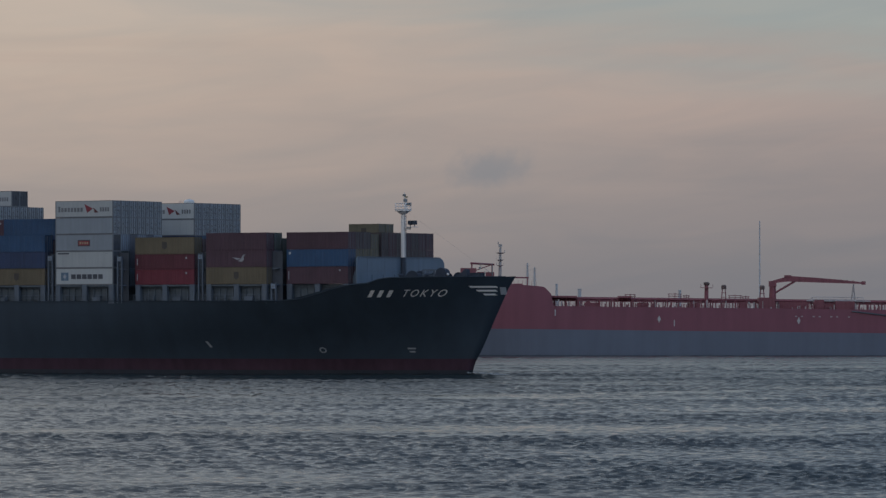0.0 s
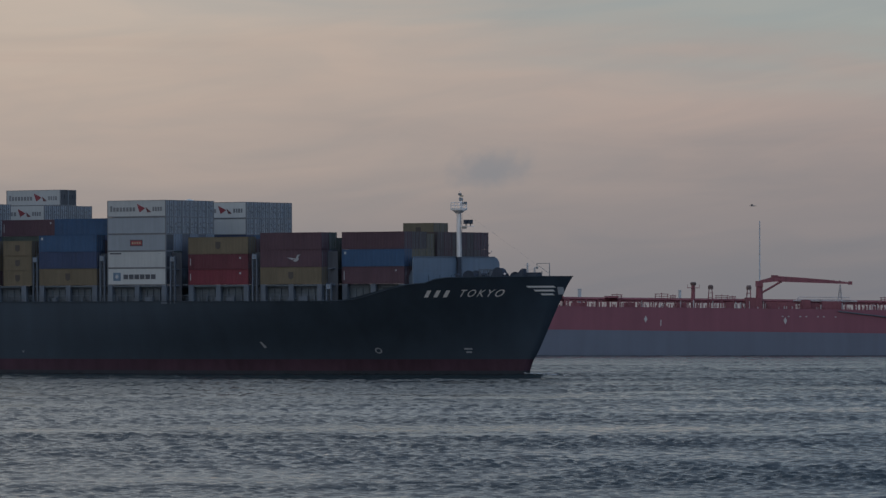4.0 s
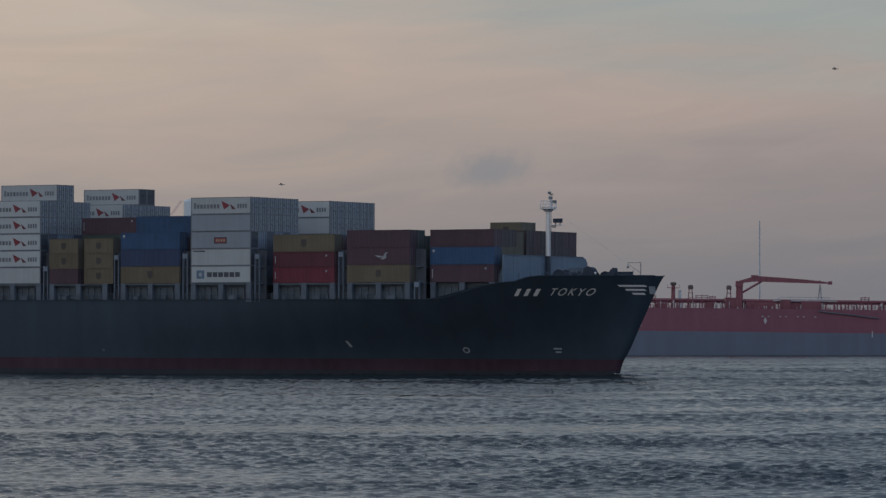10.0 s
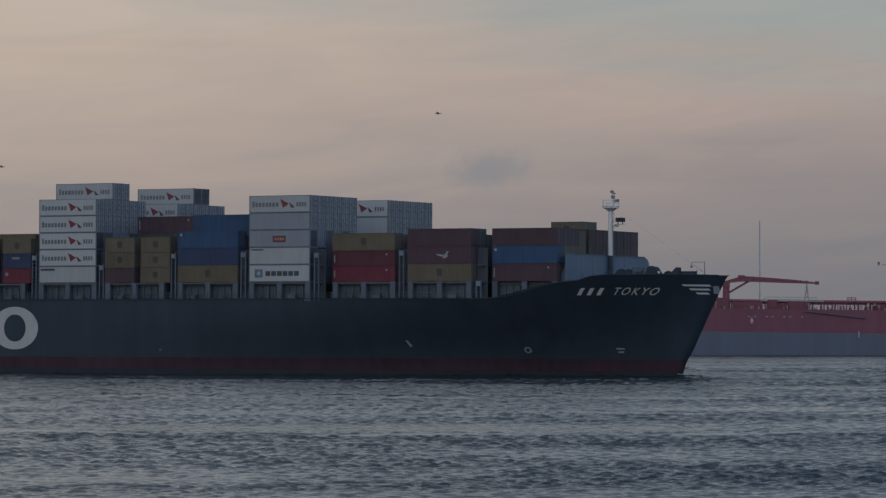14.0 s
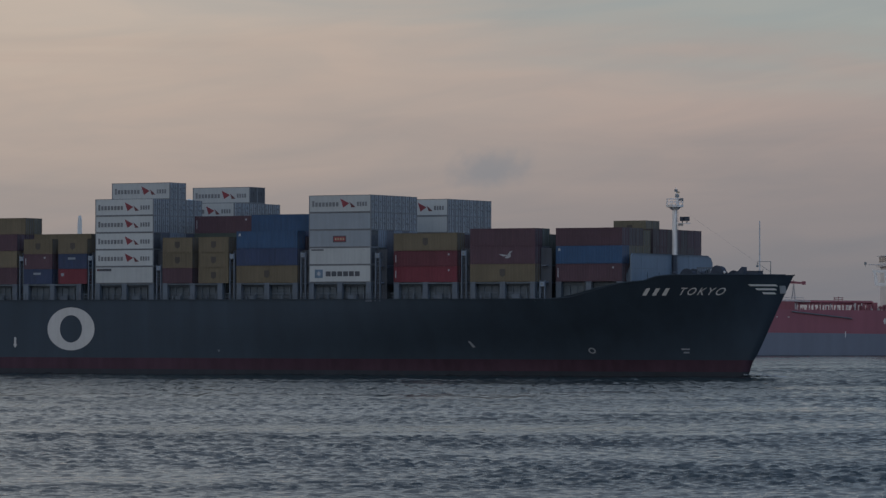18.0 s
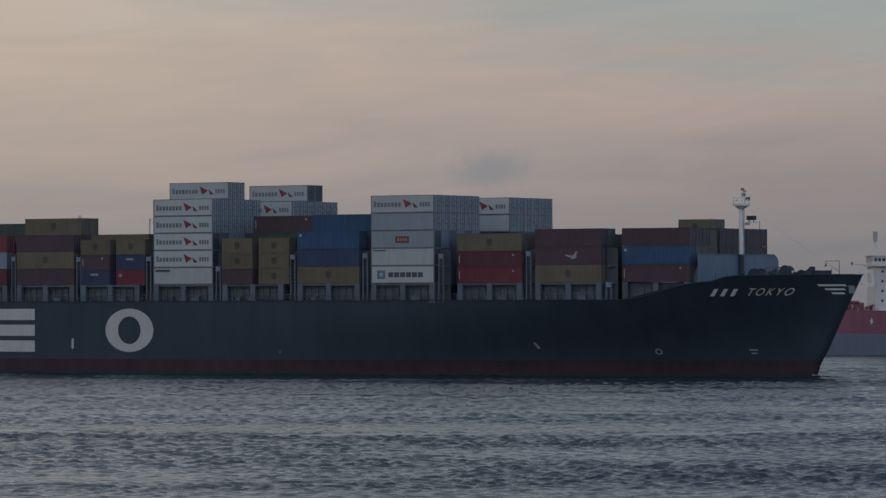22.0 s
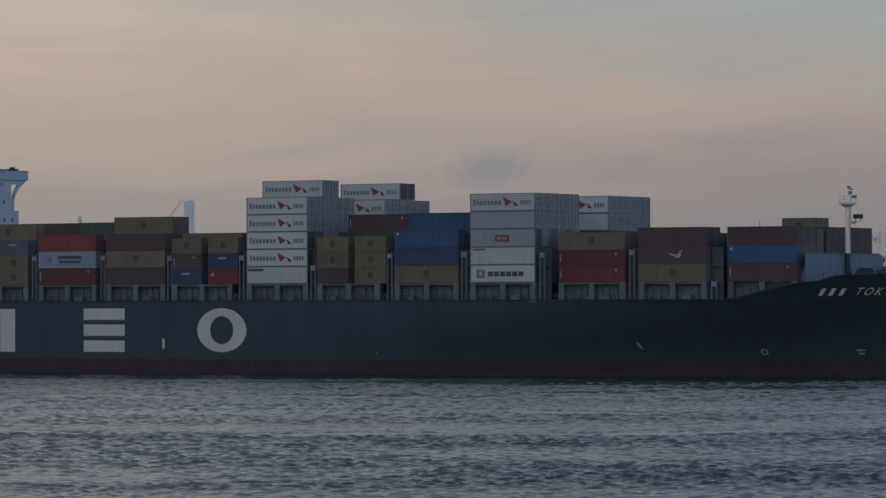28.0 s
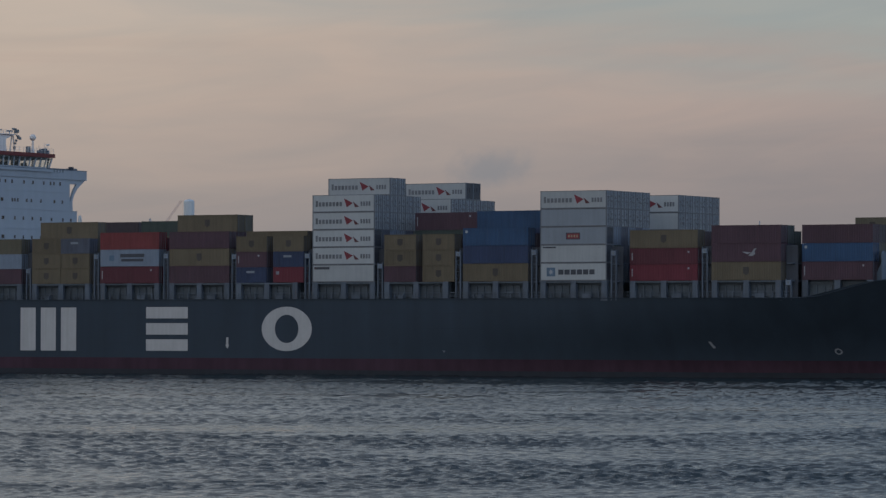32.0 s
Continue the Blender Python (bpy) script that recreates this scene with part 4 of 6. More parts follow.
# bay by bay from the wheelhouse to the bow, outer row first
stack(-116.0, -0.2, [("c_brown", STD), ("c_teal", STD), ("c_olive", STD)])
filler(-116.0, -0.2, range(1, 6))
stack(-101.5, -0.2, Y3, F20)
stack(-95.35, -0.2, Y3[:2] + [("c_slate", STD, "white_bar")], F20)
top = stack(-101.5, -0.2 + PITCH, [("c_brown", STD), ("c_yellow", STD), ("c_olive", STD), ("c_yellow", HIGH, "emblem")])
filler(-101.5, -0.2, range(2, 6), 3)
stack(-101.5, -0.2 + 6 * PITCH, [("c_dark", HIGH), ("c_olive", HIGH), ("c_olive", STD), ("c_dark", STD)])
stack(-87.0, -0.2, [("c_crimson", HIGH, "side_strip"), ("c_teal", HIGH, "two_lines"), ("c_orange", HIGH)])
stack(-87.0, -0.2 + PITCH, [("c_dark", STD), ("c_brown", STD), ("c_red", STD)])
filler(-87.0, -0.2, range(2, 5))
stack(-87.0, -0.2 + 5 * PITCH, [("c_dark", STD), ("c_olive", HIGH), ("c_olive", HIGH), ("c_green", STD)])
stack(-87.0, -0.2 + 6 * PITCH, [("c_dark", STD), ("c_olive", HIGH), ("c_olive", HIGH), ("c_teal", STD)])
stack(-72.6, -0.2, [("c_brown", HIGH), ("c_yellow", HIGH, "emblem"), ("c_brown", HIGH)])
stack(-72.6, -0.2 + PITCH, [("c_dark", HIGH), ("c_brown", HIGH), ("c_brown", HIGH), ("c_yellow", HIGH, "emblem")])
stack(-72.6, -0.2 + 2 * PITCH, [("c_dark", HIGH), ("c_brown", HIGH), ("c_brown", HIGH), ("c_olive", HIGH)])
filler(-72.6, -0.2, range(3, 6))
stack(-58.9, -0.2, [("c_navy", STD, "white_bar"), ("c_brown", STD, "side_strip"), ("c_yellow", STD, "emblem")], F20)
stack(-51.5, -0.2, [("c_red", STD, "white_tag"), ("c_navy", STD, "white_bar"), ("c_yellow", STD, "emblem")], F20)
stack(-58.5, -0.2 + PITCH, [("c_dark", HIGH), ("c_brown", HIGH), ("c_yellow", HIGH)])
stack(-58.5, -0.2 + 2 * PITCH, [("c_dark", HIGH), ("c_brown", HIGH), ("c_olive", HIGH)])
filler(-58.5, -0.2, range(3, 6))
stack(-29.6, -0.2, [("c_brown", STD), ("c_yellow", STD, "emblem"), ("c_yellow", STD, "emblem")], F20)
stack(-22.2, -0.2, Y3, F20)
filler(-28.7, -0.2, range(1, 3))
stack(-28.7, -0.2 + 3 * PITCH + 1.0, [("c_dark", HIGH), ("c_brown", HIGH), ("c_green", HIGH), ("c_brown", HIGH, "side_strip")])
stack(-28.7, -0.2 + 4 * PITCH + 1.0, [("c_dark", HIGH), ("c_brown", HIGH), ("c_green", HIGH), ("c_brown", STD)])
stack(-14.5, -0.2, [("c_yellow", HIGH, "emblem"), ("c_navy", HIGH), ("c_blue", HIGH, "spot")])
filler(-14.5, -0.2, range(1, 2))
stack(-14.5, -0.2 + 2 * PITCH - 0.35, [("c_dark", HIGH), ("c_brown", HIGH), ("c_navy", HIGH), ("c_blue", HIGH)])
stack(-14.5, -0.2 + 3 * PITCH - 0.35, [("c_dark", HIGH), ("c_brown", HIGH), ("c_navy", HIGH), ("c_blue", HIGH)])
filler(-14.5, -0.2, range(4, 6))
# the two tall blocks of white refrigerated boxes, each with a twin at the port side
WHITE_TAG = "white forty-foot refrigerated container in a tall white block"
for a0, marks in ((-43.7, ["corner_red"] + ["line_name"] * 4), (0.0, ["star_square", "corner_bar", "plate", "", "line_name"])):
    for r in range(6):
        for k in range(5):
            colour = ("c_grey" if a0 == 0.0 and k in (2, 3) else "c_white")
            if r and k < 3:           # inside the block the lower boxes are of mixed greys and blues
                container(a0, -0.2 + PITCH * r, BASE + k * (HIGH + 0.012), F40, HIGH, crng.choice(("c_teal", "c_slate", "c_slate", "c_navy", "c_green")))
                continue
            container(a0, -0.2 + PITCH * r, BASE + k * (HIGH + 0.012), F40, HIGH, colour, marks[k] if r == 0 else "", "reefer", "machinery" if k < 3 else "doors", WHITE_TAG)
    for r in range(6):
        for k in range(5):
            mark = "line_name" if (r == 0 and k == 4) else ""
            colour = "c_white" if k > 2 else crng.choice(FILL)
            container(a0, 24.66 + PITCH * r, BASE + k * (HIGH + 0.012), F40, HIGH, colour, mark, "reefer" if k > 2 else "dry")
for r in (2, 3):
    container(-43.7, -0.2 + PITCH * r, BASE + 5 * (HIGH + 0.012), F40, HIGH, "c_white", "line_name" if r == 2 else "", "reefer", tag=WHITE_TAG)
    container(-43.7, 24.66 + PITCH * r, BASE + 5 * (HIGH + 0.012), F40, HIGH, "c_white", "line_name" if r == 2 else "", "reefer", "machinery", tag=WHITE_TAG)
# towards the bow the rows draw in
stack(15.1, 2.26, [("c_red", STD, "side_strip"), ("c_crimson", STD, "side_strip"), ("c_yellow", HIGH, "emblem")])
filler(15.1, 2.26, range(1, 6), 3, F40, STD)
stack(29.8, 2.26, [("c_yellow", HIGH, "emblem"), ("c_brown", HIGH, "bird"), ("c_brown", HIGH)])
filler(29.8, 2.26, range(1, 2), 3, F40, HIGH)
stack(29.8, 2.26 + 2 * PITCH, [("c_dark", STD), ("c_green", STD), ("c_green", STD)])
filler(29.8, 2.26, range(3, 8), 2, F40, HIGH)
stack(44.5, 4.72, [("c_brown", HIGH, "side_strip"), ("c_blue", HIGH, "spot"), ("c_brown", HIGH)])
for r in (1, 2):
    stack(44.5, 4.72 + PITCH * r, [("c_olive", HIGH), ("c_olive", HIGH), ("c_dark", HIGH)])
stack(44.5, 4.72 + PITCH * 3, [("c_dark", HIGH), ("c_olive", HIGH), ("c_olive", STD)])
for r in (8, 9):
    stack(44.0, 5.6 + PITCH * r, [("c_dark", STD), ("c_olive", STD), ("c_olive", STD), ("c_olive", STD, "emblem")], F20)
for r in range(4, 11):
    stack(50.6, 5.6 + PITCH * r, [(crng.choice(("c_dark", "c_brown", "c_dark")), HIGH) for _ in range(3)], F20)

# ---------------------------------------------------------------- forecastle
FC = 15.1
bm = B()
prism(bm, [(MID - 14.3, FC), (MID - 14.3, 19.5), (MID - 13.9, 19.9), (MID + 12.6, 19.9), (MID + 13.6, 19.6), (MID + 14.2, 18.9), (MID + 14.3, FC)], "x", 57.9, 58.15)
brk = part("breakwater", bm, "bulk_blue", ship, "pale blue-grey steel breakwater wall")
for k in range(15):
    y = MID - 13.3 + 1.9 * k
    bm = B()
    prism(bm, [(57.88, FC), (55.9, FC), (57.88, 19.0)], "y", y, y + 0.12)
    part("stiffener", bm, "bulk_blue", brk)
bars("top_flange", [(57.8, 58.3, MID - 13.9, MID + 12.6, 19.9, 19.98)], "bulk_blue", brk)
bars("panel_seam", [(58.15, 58.17, MID - 14.2, MID + 14.2, 17.5, 17.56)] + [(58.15, 58.17, MID - 11 + 5.5 * k, MID - 10.94 + 5.5 * k, FC, 19.8) for k in range(5)], "steel_grey", brk)

mast = part("foremast", tube(B(), (58.5, MID, 19.9), (58.5, MID, 27.4), 0.45, 0.40, 12), "mast_white", ship, "white tubular foremast")
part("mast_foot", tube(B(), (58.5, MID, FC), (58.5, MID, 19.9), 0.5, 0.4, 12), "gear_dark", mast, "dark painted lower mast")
bm = B()
tube(bm, (58.5, MID, 27.25), (58.5, MID, 27.75), 0.5, 1.15, 12)
tube(bm, (58.5, MID, 27.75), (58.5, MID, 28.12), 1.42, 1.47, 12)
part("platform", bm, "mast_white", mast, "white lookout platform on a flared collar")
bm = B()
for k in range(8):
    x, y = 58.5 + 1.4 * math.cos(k * math.pi / 4), MID + 1.4 * math.sin(k * math.pi / 4)
    tube(bm, (x, y, 28.1), (x, y, 29.1), 0.045, n=5)
    x2, y2 = 58.5 + 1.4 * math.cos((k + 1) * math.pi / 4), MID + 1.4 * math.sin((k + 1) * math.pi / 4)
    for z in (28.6, 29.1):
        tube(bm, (x, y, z), (x2, y2, z), 0.04, n=5)
part("platform_rail", bm, "mast_white", mast)
bars("rail_box", [(59.4, 60.0, MID - 0.4, MID + 0.2, 28.75, 29.2)], "steel_dark", mast, "dark equipment box on the platform rail")
part("topmast", tube(B(), (58.95, MID, 28.0), (58.9, MID, 30.0), 0.24, 0.16), "mast_white", mast)
part("topmast_tip", tube(B(), (58.75, MID, 29.9), (58.7, MID, 30.95), 0.12, 0.06), "mast_white", mast)
bars("mast_lamp", [(58.68, 59.18, MID - 0.25, MID + 0.25, 29.35, 29.85)], "steel_dark", mast, "dark mast lamp")
bars("mast_lamp", [(58.5, 58.95, MID - 0.2, MID + 0.2, 30.3, 30.65)], "steel_dark", mast, "dark mast lamp")
bars("horn", [(58.95, 59.3, MID - 0.2, MID + 0.2, 30.05, 30.3)], "ink_gold", mast, "yellowish fog horn")
bars("lower_platform", [(59.2, 61.1, MID - 0.6, MID + 0.6, 25.0, 25.1), (59.2, 60.0, MID - 0.06, MID + 0.06, 24.6, 25.0)], "mast_white", mast)
for x in (59.9, 60.75):
    bars("floodlight", [(x - 0.3, x + 0.3, MID - 0.35, MID + 0.35, 25.45, 26.15), (x - 0.06, x + 0.06, MID - 0.06, MID + 0.06, 25.1, 25.45)], "gear_dark", mast)
bm = B()
for k in range(26):
    box(bm, 58.96, 59.0, MID - 0.25, MID + 0.25, 15.6 + 0.45 * k, 15.64 + 0.45 * k)
for y in (MID - 0.25, MID + 0.22):
    box(bm, 58.96, 59.0, y, y + 0.03, 15.4, 27.2)
part("mast_ladder", bm, "steel_grey", mast)

part("forestay", tube(B(), (58.9, MID, 27.9), (75.9, MID, 17.0), 0.007, n=4), "steel_grey", ship, "thin wire stay")

# winches, vents and the jackstaff in the bow
for x, y, s in ((63.5, 15.5, 1.0), (63.8, 23.0, 1.0), (68.3, 16.5, 0.9), (68.6, 22.2, 0.9), (70.6, 19.6, 0.8)):
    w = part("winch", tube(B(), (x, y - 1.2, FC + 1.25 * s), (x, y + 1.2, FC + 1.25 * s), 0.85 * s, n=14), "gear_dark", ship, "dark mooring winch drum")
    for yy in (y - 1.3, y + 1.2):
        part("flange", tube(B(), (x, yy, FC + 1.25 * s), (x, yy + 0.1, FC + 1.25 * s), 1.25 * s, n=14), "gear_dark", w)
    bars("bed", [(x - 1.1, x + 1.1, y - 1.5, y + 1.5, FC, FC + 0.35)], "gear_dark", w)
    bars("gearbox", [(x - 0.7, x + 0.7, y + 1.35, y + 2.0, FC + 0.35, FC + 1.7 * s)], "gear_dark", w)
for x, y in ((62.0, 13.0), (66.2, 14.6), (66.5, 24.5), (72.3, 18.0)):
    v = part("ventilator", tube(B(), (x, y, FC), (x, y, FC + 1.7), 0.3, n=10), "gear_dark", ship)
    part("cowl", tube(B(), (x, y, FC + 1.7), (x, y, FC + 2.0), 0.55, 0.35, 10), "gear_dark", v)
for x, y in ((65.0, 12.5), (70.0, 15.8), (73.8, 18.2)):
    for k in (0, 0.8):
        part("bollard", tube(B(), (x + k, y, FC), (x + k, y, FC + 1.15), 0.28, 0.33, 10), "gear_dark", ship)
bars("store_box", [(64.6, 66.9, 17.6, 19.2, FC, FC + 1.9), (64.5, 67.0, 17.5, 19.3, FC + 1.9, FC + 1.98)], "gear_dark", ship)
bm = B()
ball(bm, (66.8, 16.6, 17.2), 0.3)
part("deck_lamp", bm, "lamp_glass", ship, "pale deck lamp")
for x, y, w_, h_ in ((60.4, 14.0, 1.2, 1.5), (61.6, 17.2, 0.5, 2.1), (67.6, 18.8, 1.4, 1.3), (69.4, 20.4, 0.6, 2.0), (71.6, 17.2, 0.9, 1.2), (73.0, 19.6, 0.5, 1.5), (74.6, 19.0, 0.4, 0.9)):
    fl = bars("fairlead", [(x, x + w_, y, y + 0.9, FC, FC + h_ * 0.55)], "gear_dark", ship)
    part("roller", tube(B(), (x + w_ / 2, y + 0.1, FC + h_ * 0.5), (x + w_ / 2, y + 0.8, FC + h_ * 0.5), h_ * 0.42, n=10), "gear_dark", fl)
for k in range(9):
    x = 61.0 + 1.75 * k
    rp = part("rail_post", tube(B(), (x, MID - max(0.3, half(x, 14.9) - 0.5), FC), (x, MID - max(0.3, half(x, 14.9) - 0.5), FC + 1.75), 0.04, n=5), "gear_dark", ship)
# pale chain frame, chain drum, a tarpaulined spare anchor and a locker by the break of the bulwark
fr = bars("chain_frame", [(x, x + 0.16, y, y + 0.16, FC, 17.75) for x in (64.75, 66.95) for y in (15.5, 16.9)], "steel_grey", ship, "grey open chain frame")
bars("frame_beam", [(64.7, 67.15, 15.45, 15.65, 17.6, 17.8), (64.7, 67.15, 16.85, 17.05, 17.6, 17.8), (64.7, 67.15, 15.5, 15.6, 16.75, 16.87)], "steel_grey", fr)
for k in range(5):
    bars("frame_rung", [(65.1 + 0.42 * k, 65.2 + 0.42 * k, 15.48, 15.6, 16.3, 17.6)], "steel_grey", fr)
drum = part("chain_drum", tube(B(), (68.35, 15.6, 17.0), (68.35, 17.0, 17.0), 0.98, n=16), "gear_dark", ship, "large dark chain drum")
part("drum_flange", tube(B(), (68.35, 15.5, 17.0), (68.35, 15.6, 17.0), 1.08, n=16), "gear_dark", drum)
bars("drum_bed", [(67.5, 69.2, 15.5, 17.1, FC, 16.2)], "gear_dark", drum)
bm = B()
ball(bm, (69.5, 15.9, 16.95), 0.22)
part("deck_lamp", bm, "mast_white", ship, "small white deck lamp")
bm = B()
prism(bm, [(70.3, FC), (70.3, 16.6), (71.2, 17.1), (72.0, 17.85), (72.35, 17.8), (72.5, FC)], "y", 17.2, 18.3)
part("tarpaulin", bm, "gear_dark", ship, "dark tarpaulin over stowed gear")
bars("bow_locker", [(72.6, 74.7, 17.8, 19.4, FC, 17.1), (72.55, 74.75, 17.75, 19.45, 17.1, 17.2)], "gear_dark", ship)
part("vent_spike", tube(B(), (75.0, 18.8, FC), (75.0, 18.8, 17.5), 0.06, n=5), "steel_dark", ship)
jack = part("jackstaff", tube(B(), (76.0, MID, FC), (76.0, MID, 18.75), 0.09, 0.06), "steel_dark", ship)
bm = B()
tube(bm, (76.0, MID, 18.7), (73.6, MID, 18.7), 0.045, n=5)
tube(bm, (73.6, MID, 18.7), (73.6, MID, 18.1), 0.045, n=5)
tube(bm, (73.6, MID, 18.5), (76.0, MID, 17.0), 0.03, n=5)
part("jackstaff_arm", bm, "steel_dark", jack)
bars("anchor_bell", [(73.45, 73.75, MID - 0.15, MID + 0.15, 17.8, 18.15)], "steel_dark", jack)

# ---------------------------------------------------------------- wheelhouse block
HA = -118.5
house = bars("accommodation", [(HA - 14, HA, 2.6, 36.6, 12.25, 29.3), (HA - 13, HA, 5.2, 34.0, 29.3, 35.0)], "ship_white", ship, "white steel accommodation block")
for z in (19.0, 22.4, 25.8, 29.3, 32.6):
    bars("deck_line", [(HA - 0.01, HA + 0.06, 2.6 if z < 29.4 else 5.2, 36.6 if z < 29.4 else 34.0, z - 0.06, z)], "ship_white", house)
wing = bars("bridge_wing", [(HA - 5.5, HA + 0.15, -0.2, 39.4, 35.0, 36.7)], "ship_white", ship, "white bridge wing with solid bulwark")
bars("wing_coaming", [(HA + 0.15, HA + 0.4, 11, 28.4, 36.2, 36.5)], "ship_white", wing)
bars("wing_rail", [(HA + 0.05, HA + 0.2, -0.2, 39.4, 36.7, 36.78)], "steel_grey", wing)
for s in (-1, 1):
    bm = B()
    for pts in ([(14.3, 29.3), (15.7, 29.3), (15.6, 31.0), (14.3, 31.0)], [(14.3, 31.0), (14.75, 31.0), (14.75, 34.2), (14.3, 34.2)],
                [(14.3, 34.2), (18.3, 34.2), (19.5, 35.0), (14.3, 35.0)], [(15.0, 31.0), (15.6, 31.0), (16.1, 32.2), (17.0, 33.3), (18.3, 34.2), (16.9, 34.2), (15.9, 33.0)]):
        prism(bm, [(MID + s * y, z) for y, z in pts], "x", HA - 0.42, HA - 0.02)
    part("wing_bracket", bm, "ship_white", wing, "curved white bracket with an opening")
    bars("wing_console", [(HA - 2.2, HA - 0.6, MID + s * 17.1 - 0.7, MID + s * 17.1 + 0.7, 36.7, 37.15)], "steel_dark", wing)
    bars("life_ring", [(HA - 1.5, HA - 0.6, MID + s * 16 - 0.4, MID + s * 16 + 0.4, 29.3, 30.1)], "ship_white", house)


def pane(b, z, w=0.42, h=0.62, parent=None, x=HA):
    p = bars("window", [(x, x + 0.05, b - w / 2 - 0.08, b + w / 2 + 0.08, z - h / 2 - 0.08, z + h / 2 + 0.08)], "ship_white", parent or house)
    bars("pane", [(x + 0.05, x + 0.07, b - w / 2, b + w / 2, z - h / 2, z + h / 2)], "glass", p)


for z, row in ((34.15, (14.65, 16.67, 20.23, 22.96, 26.23, 28.31, 29.35, 31.26)), (30.85, (13.48, 17.52, 18.37, 21.09, 22.46, 25.38, 29.53, 31.97)),
               (27.6, (14.16, 17.53, 20.08, 22.81, 25.39, 28.67, 32.15, 34.61)), (24.2, (14.2, 17.54, 20.09, 22.65, 25.4, 28.7, 32.1)), (20.8, (14.2, 17.5, 20.1, 22.7, 25.4))):
    for b in row:
        pane(b, z)
    for b in row[4:]:
        pane(2 * MID - b, z)
wh = bars("wheelhouse", [(HA - 8, HA - 0.6, 10.0, 28.6, 36.7, 37.05), (HA - 7.6, HA - 0.6, 10.0, 28.6, 38.7, 38.88)], "ship_white", ship, "white wheelhouse with a band of tall slanting windows")
for s, lean in ((10.0, -0.55), (28.4, 0.45)):
    for k in range(5):
        bm = B()
        x = HA - 7.9 + 1.72 * k
        prism(bm, [(s, 37.05), (s + 0.22, 37.05), (s + 0.22 + lean, 38.7), (s + lean, 38.7)], "x", x, x + 0.22)
        part("side_post", bm, "ship_white", wh)
for face, tilt in ((HA - 0.62, 0.35), (HA - 7.9, -0.1)):
    for k in range(13):
        b = 10.0 + k * 18.6 / 12
        spread = 0.45 * (2 * k / 12 - 1)
        w = 0.10 if k % 3 else 0.17
        bm = B()
        vs = [[bm.verts.new((face + d + tilt * u, b + e + spread * u, 37.0 + 1.72 * u)) for d, e in ((0, -w), (0.15, -w), (0.15, w), (0, w))] for u in (0, 1)]
        for j in range(4):
            bm.faces.new((vs[0][j], vs[0][(j + 1) % 4], vs[1][(j + 1) % 4], vs[1][j]))
        part("mullion", bm, "ship_white", wh)
for k in range(12):
    b0, b1 = 10.0 + k * 1.55, 11.55 + k * 1.55
    s0, s1 = 0.45 * (2 * k / 12 - 1), 0.45 * (2 * (k + 1) / 12 - 1)
    bm = B()
    vs = [[bm.verts.new((HA - 0.62 + 0.35 * u + d, b + sp * u, 37.03 + 1.68 * u)) for b, sp in ((b0 + 0.1, s0), (b1 - 0.1, s1)) for d in (0.06, 0.08)] for u in (0.0, 1.0)]
    lo, hi = vs
    for q in ((0, 1, 3, 2),):
        bm.faces.new([lo[i] for i in q]), bm.faces.new([hi[i] for i in q])
    for i, j in ((0, 1), (1, 3), (3, 2), (2, 0)):
        bm.faces.new((lo[i], lo[j], hi[j], hi[i]))
    part("pane", bm, "clear_glass", wh, "tall slanting window pane").visible_shadow = False
# dim consoles and chart tables seen through the glass
for b0, b1, z in ((11.0, 14.5, 37.9), (15.5, 17.2, 38.1), (19.0, 21.8, 38.0), (23.6, 25.0, 38.15), (26.6, 27.4, 37.9)):
    bars("bridge_console", [(HA - 5.5, HA - 4.6, b0, b1, 37.05, z)], "steel_dark", wh)
for b in (13.2, 18.0, 22.4, 26.0):
    bars("bridge_pillar", [(HA - 5.9, HA - 5.7, b, b + 0.25, 37.05, 38.7)], "steel_dark", wh)
bars("bridge_ceiling", [(HA - 7.9, HA - 0.5, 9.8, 29.0, 38.45, 38.7)], "steel_dark", wh)
bars("visor", [(HA - 8.4, HA + 0.2, 9.7, 29.5, 38.8, 39.5)], "roof_red", wh, "dark red eaves band")
for z in (39.75, 40.1, 40.42):
    bars("deck_rail", [(HA - 0.1, HA - 0.06, 9.8, 29.4, z, z + 0.035), (HA - 8.2, HA - 8.16, 9.8, 29.4, z, z + 0.035)], "mast_white", wh)
for k in range(16):
    b = 9.8 + 1.303 * k
    bars("rail_post", [(HA - 0.1, HA - 0.05, b, b + 0.05, 39.42, 40.46)], "mast_white", wh)
# wing-top gear: rolled screens, a search light, a gyro stand
wgear = bars("wing_gear", [(HA - 1.2, HA - 0.4, 28.0, 33.6, 36.7, 36.98)], "steel_grey", wing, "grey rolled screen along the wing")
for b in (29.1, 30.0, 30.9, 31.8):
    bars("clamp", [(HA - 0.4, HA + 0.17, b, b + 0.35, 36.2, 36.8)], "steel_dark", wgear)
bars("wing_lamp", [(HA - 0.9, HA - 0.3, 35.1, 35.9, 36.78, 37.4)], "gear_dark", wing, "dark search lamp")
mx = HA - 4.0
radar = bars("radar_mast", [(mx - 0.9, mx + 0.9, 16.6, 19.0, 39.42, 41.9)], "mast_white", ship, "white radar mast")
bm = B()
prism(bm, [(16.2, 41.9), (19.0, 41.9), (21.4, 42.75), (15.0, 42.75)], "x", mx - 0.9, mx + 0.9)
part("mast_flare", bm, "mast_white", radar)
bars("mast_platform", [(mx - 1.2, mx + 1.2, 14.6, 22.0, 42.75, 42.87)], "mast_white", radar)
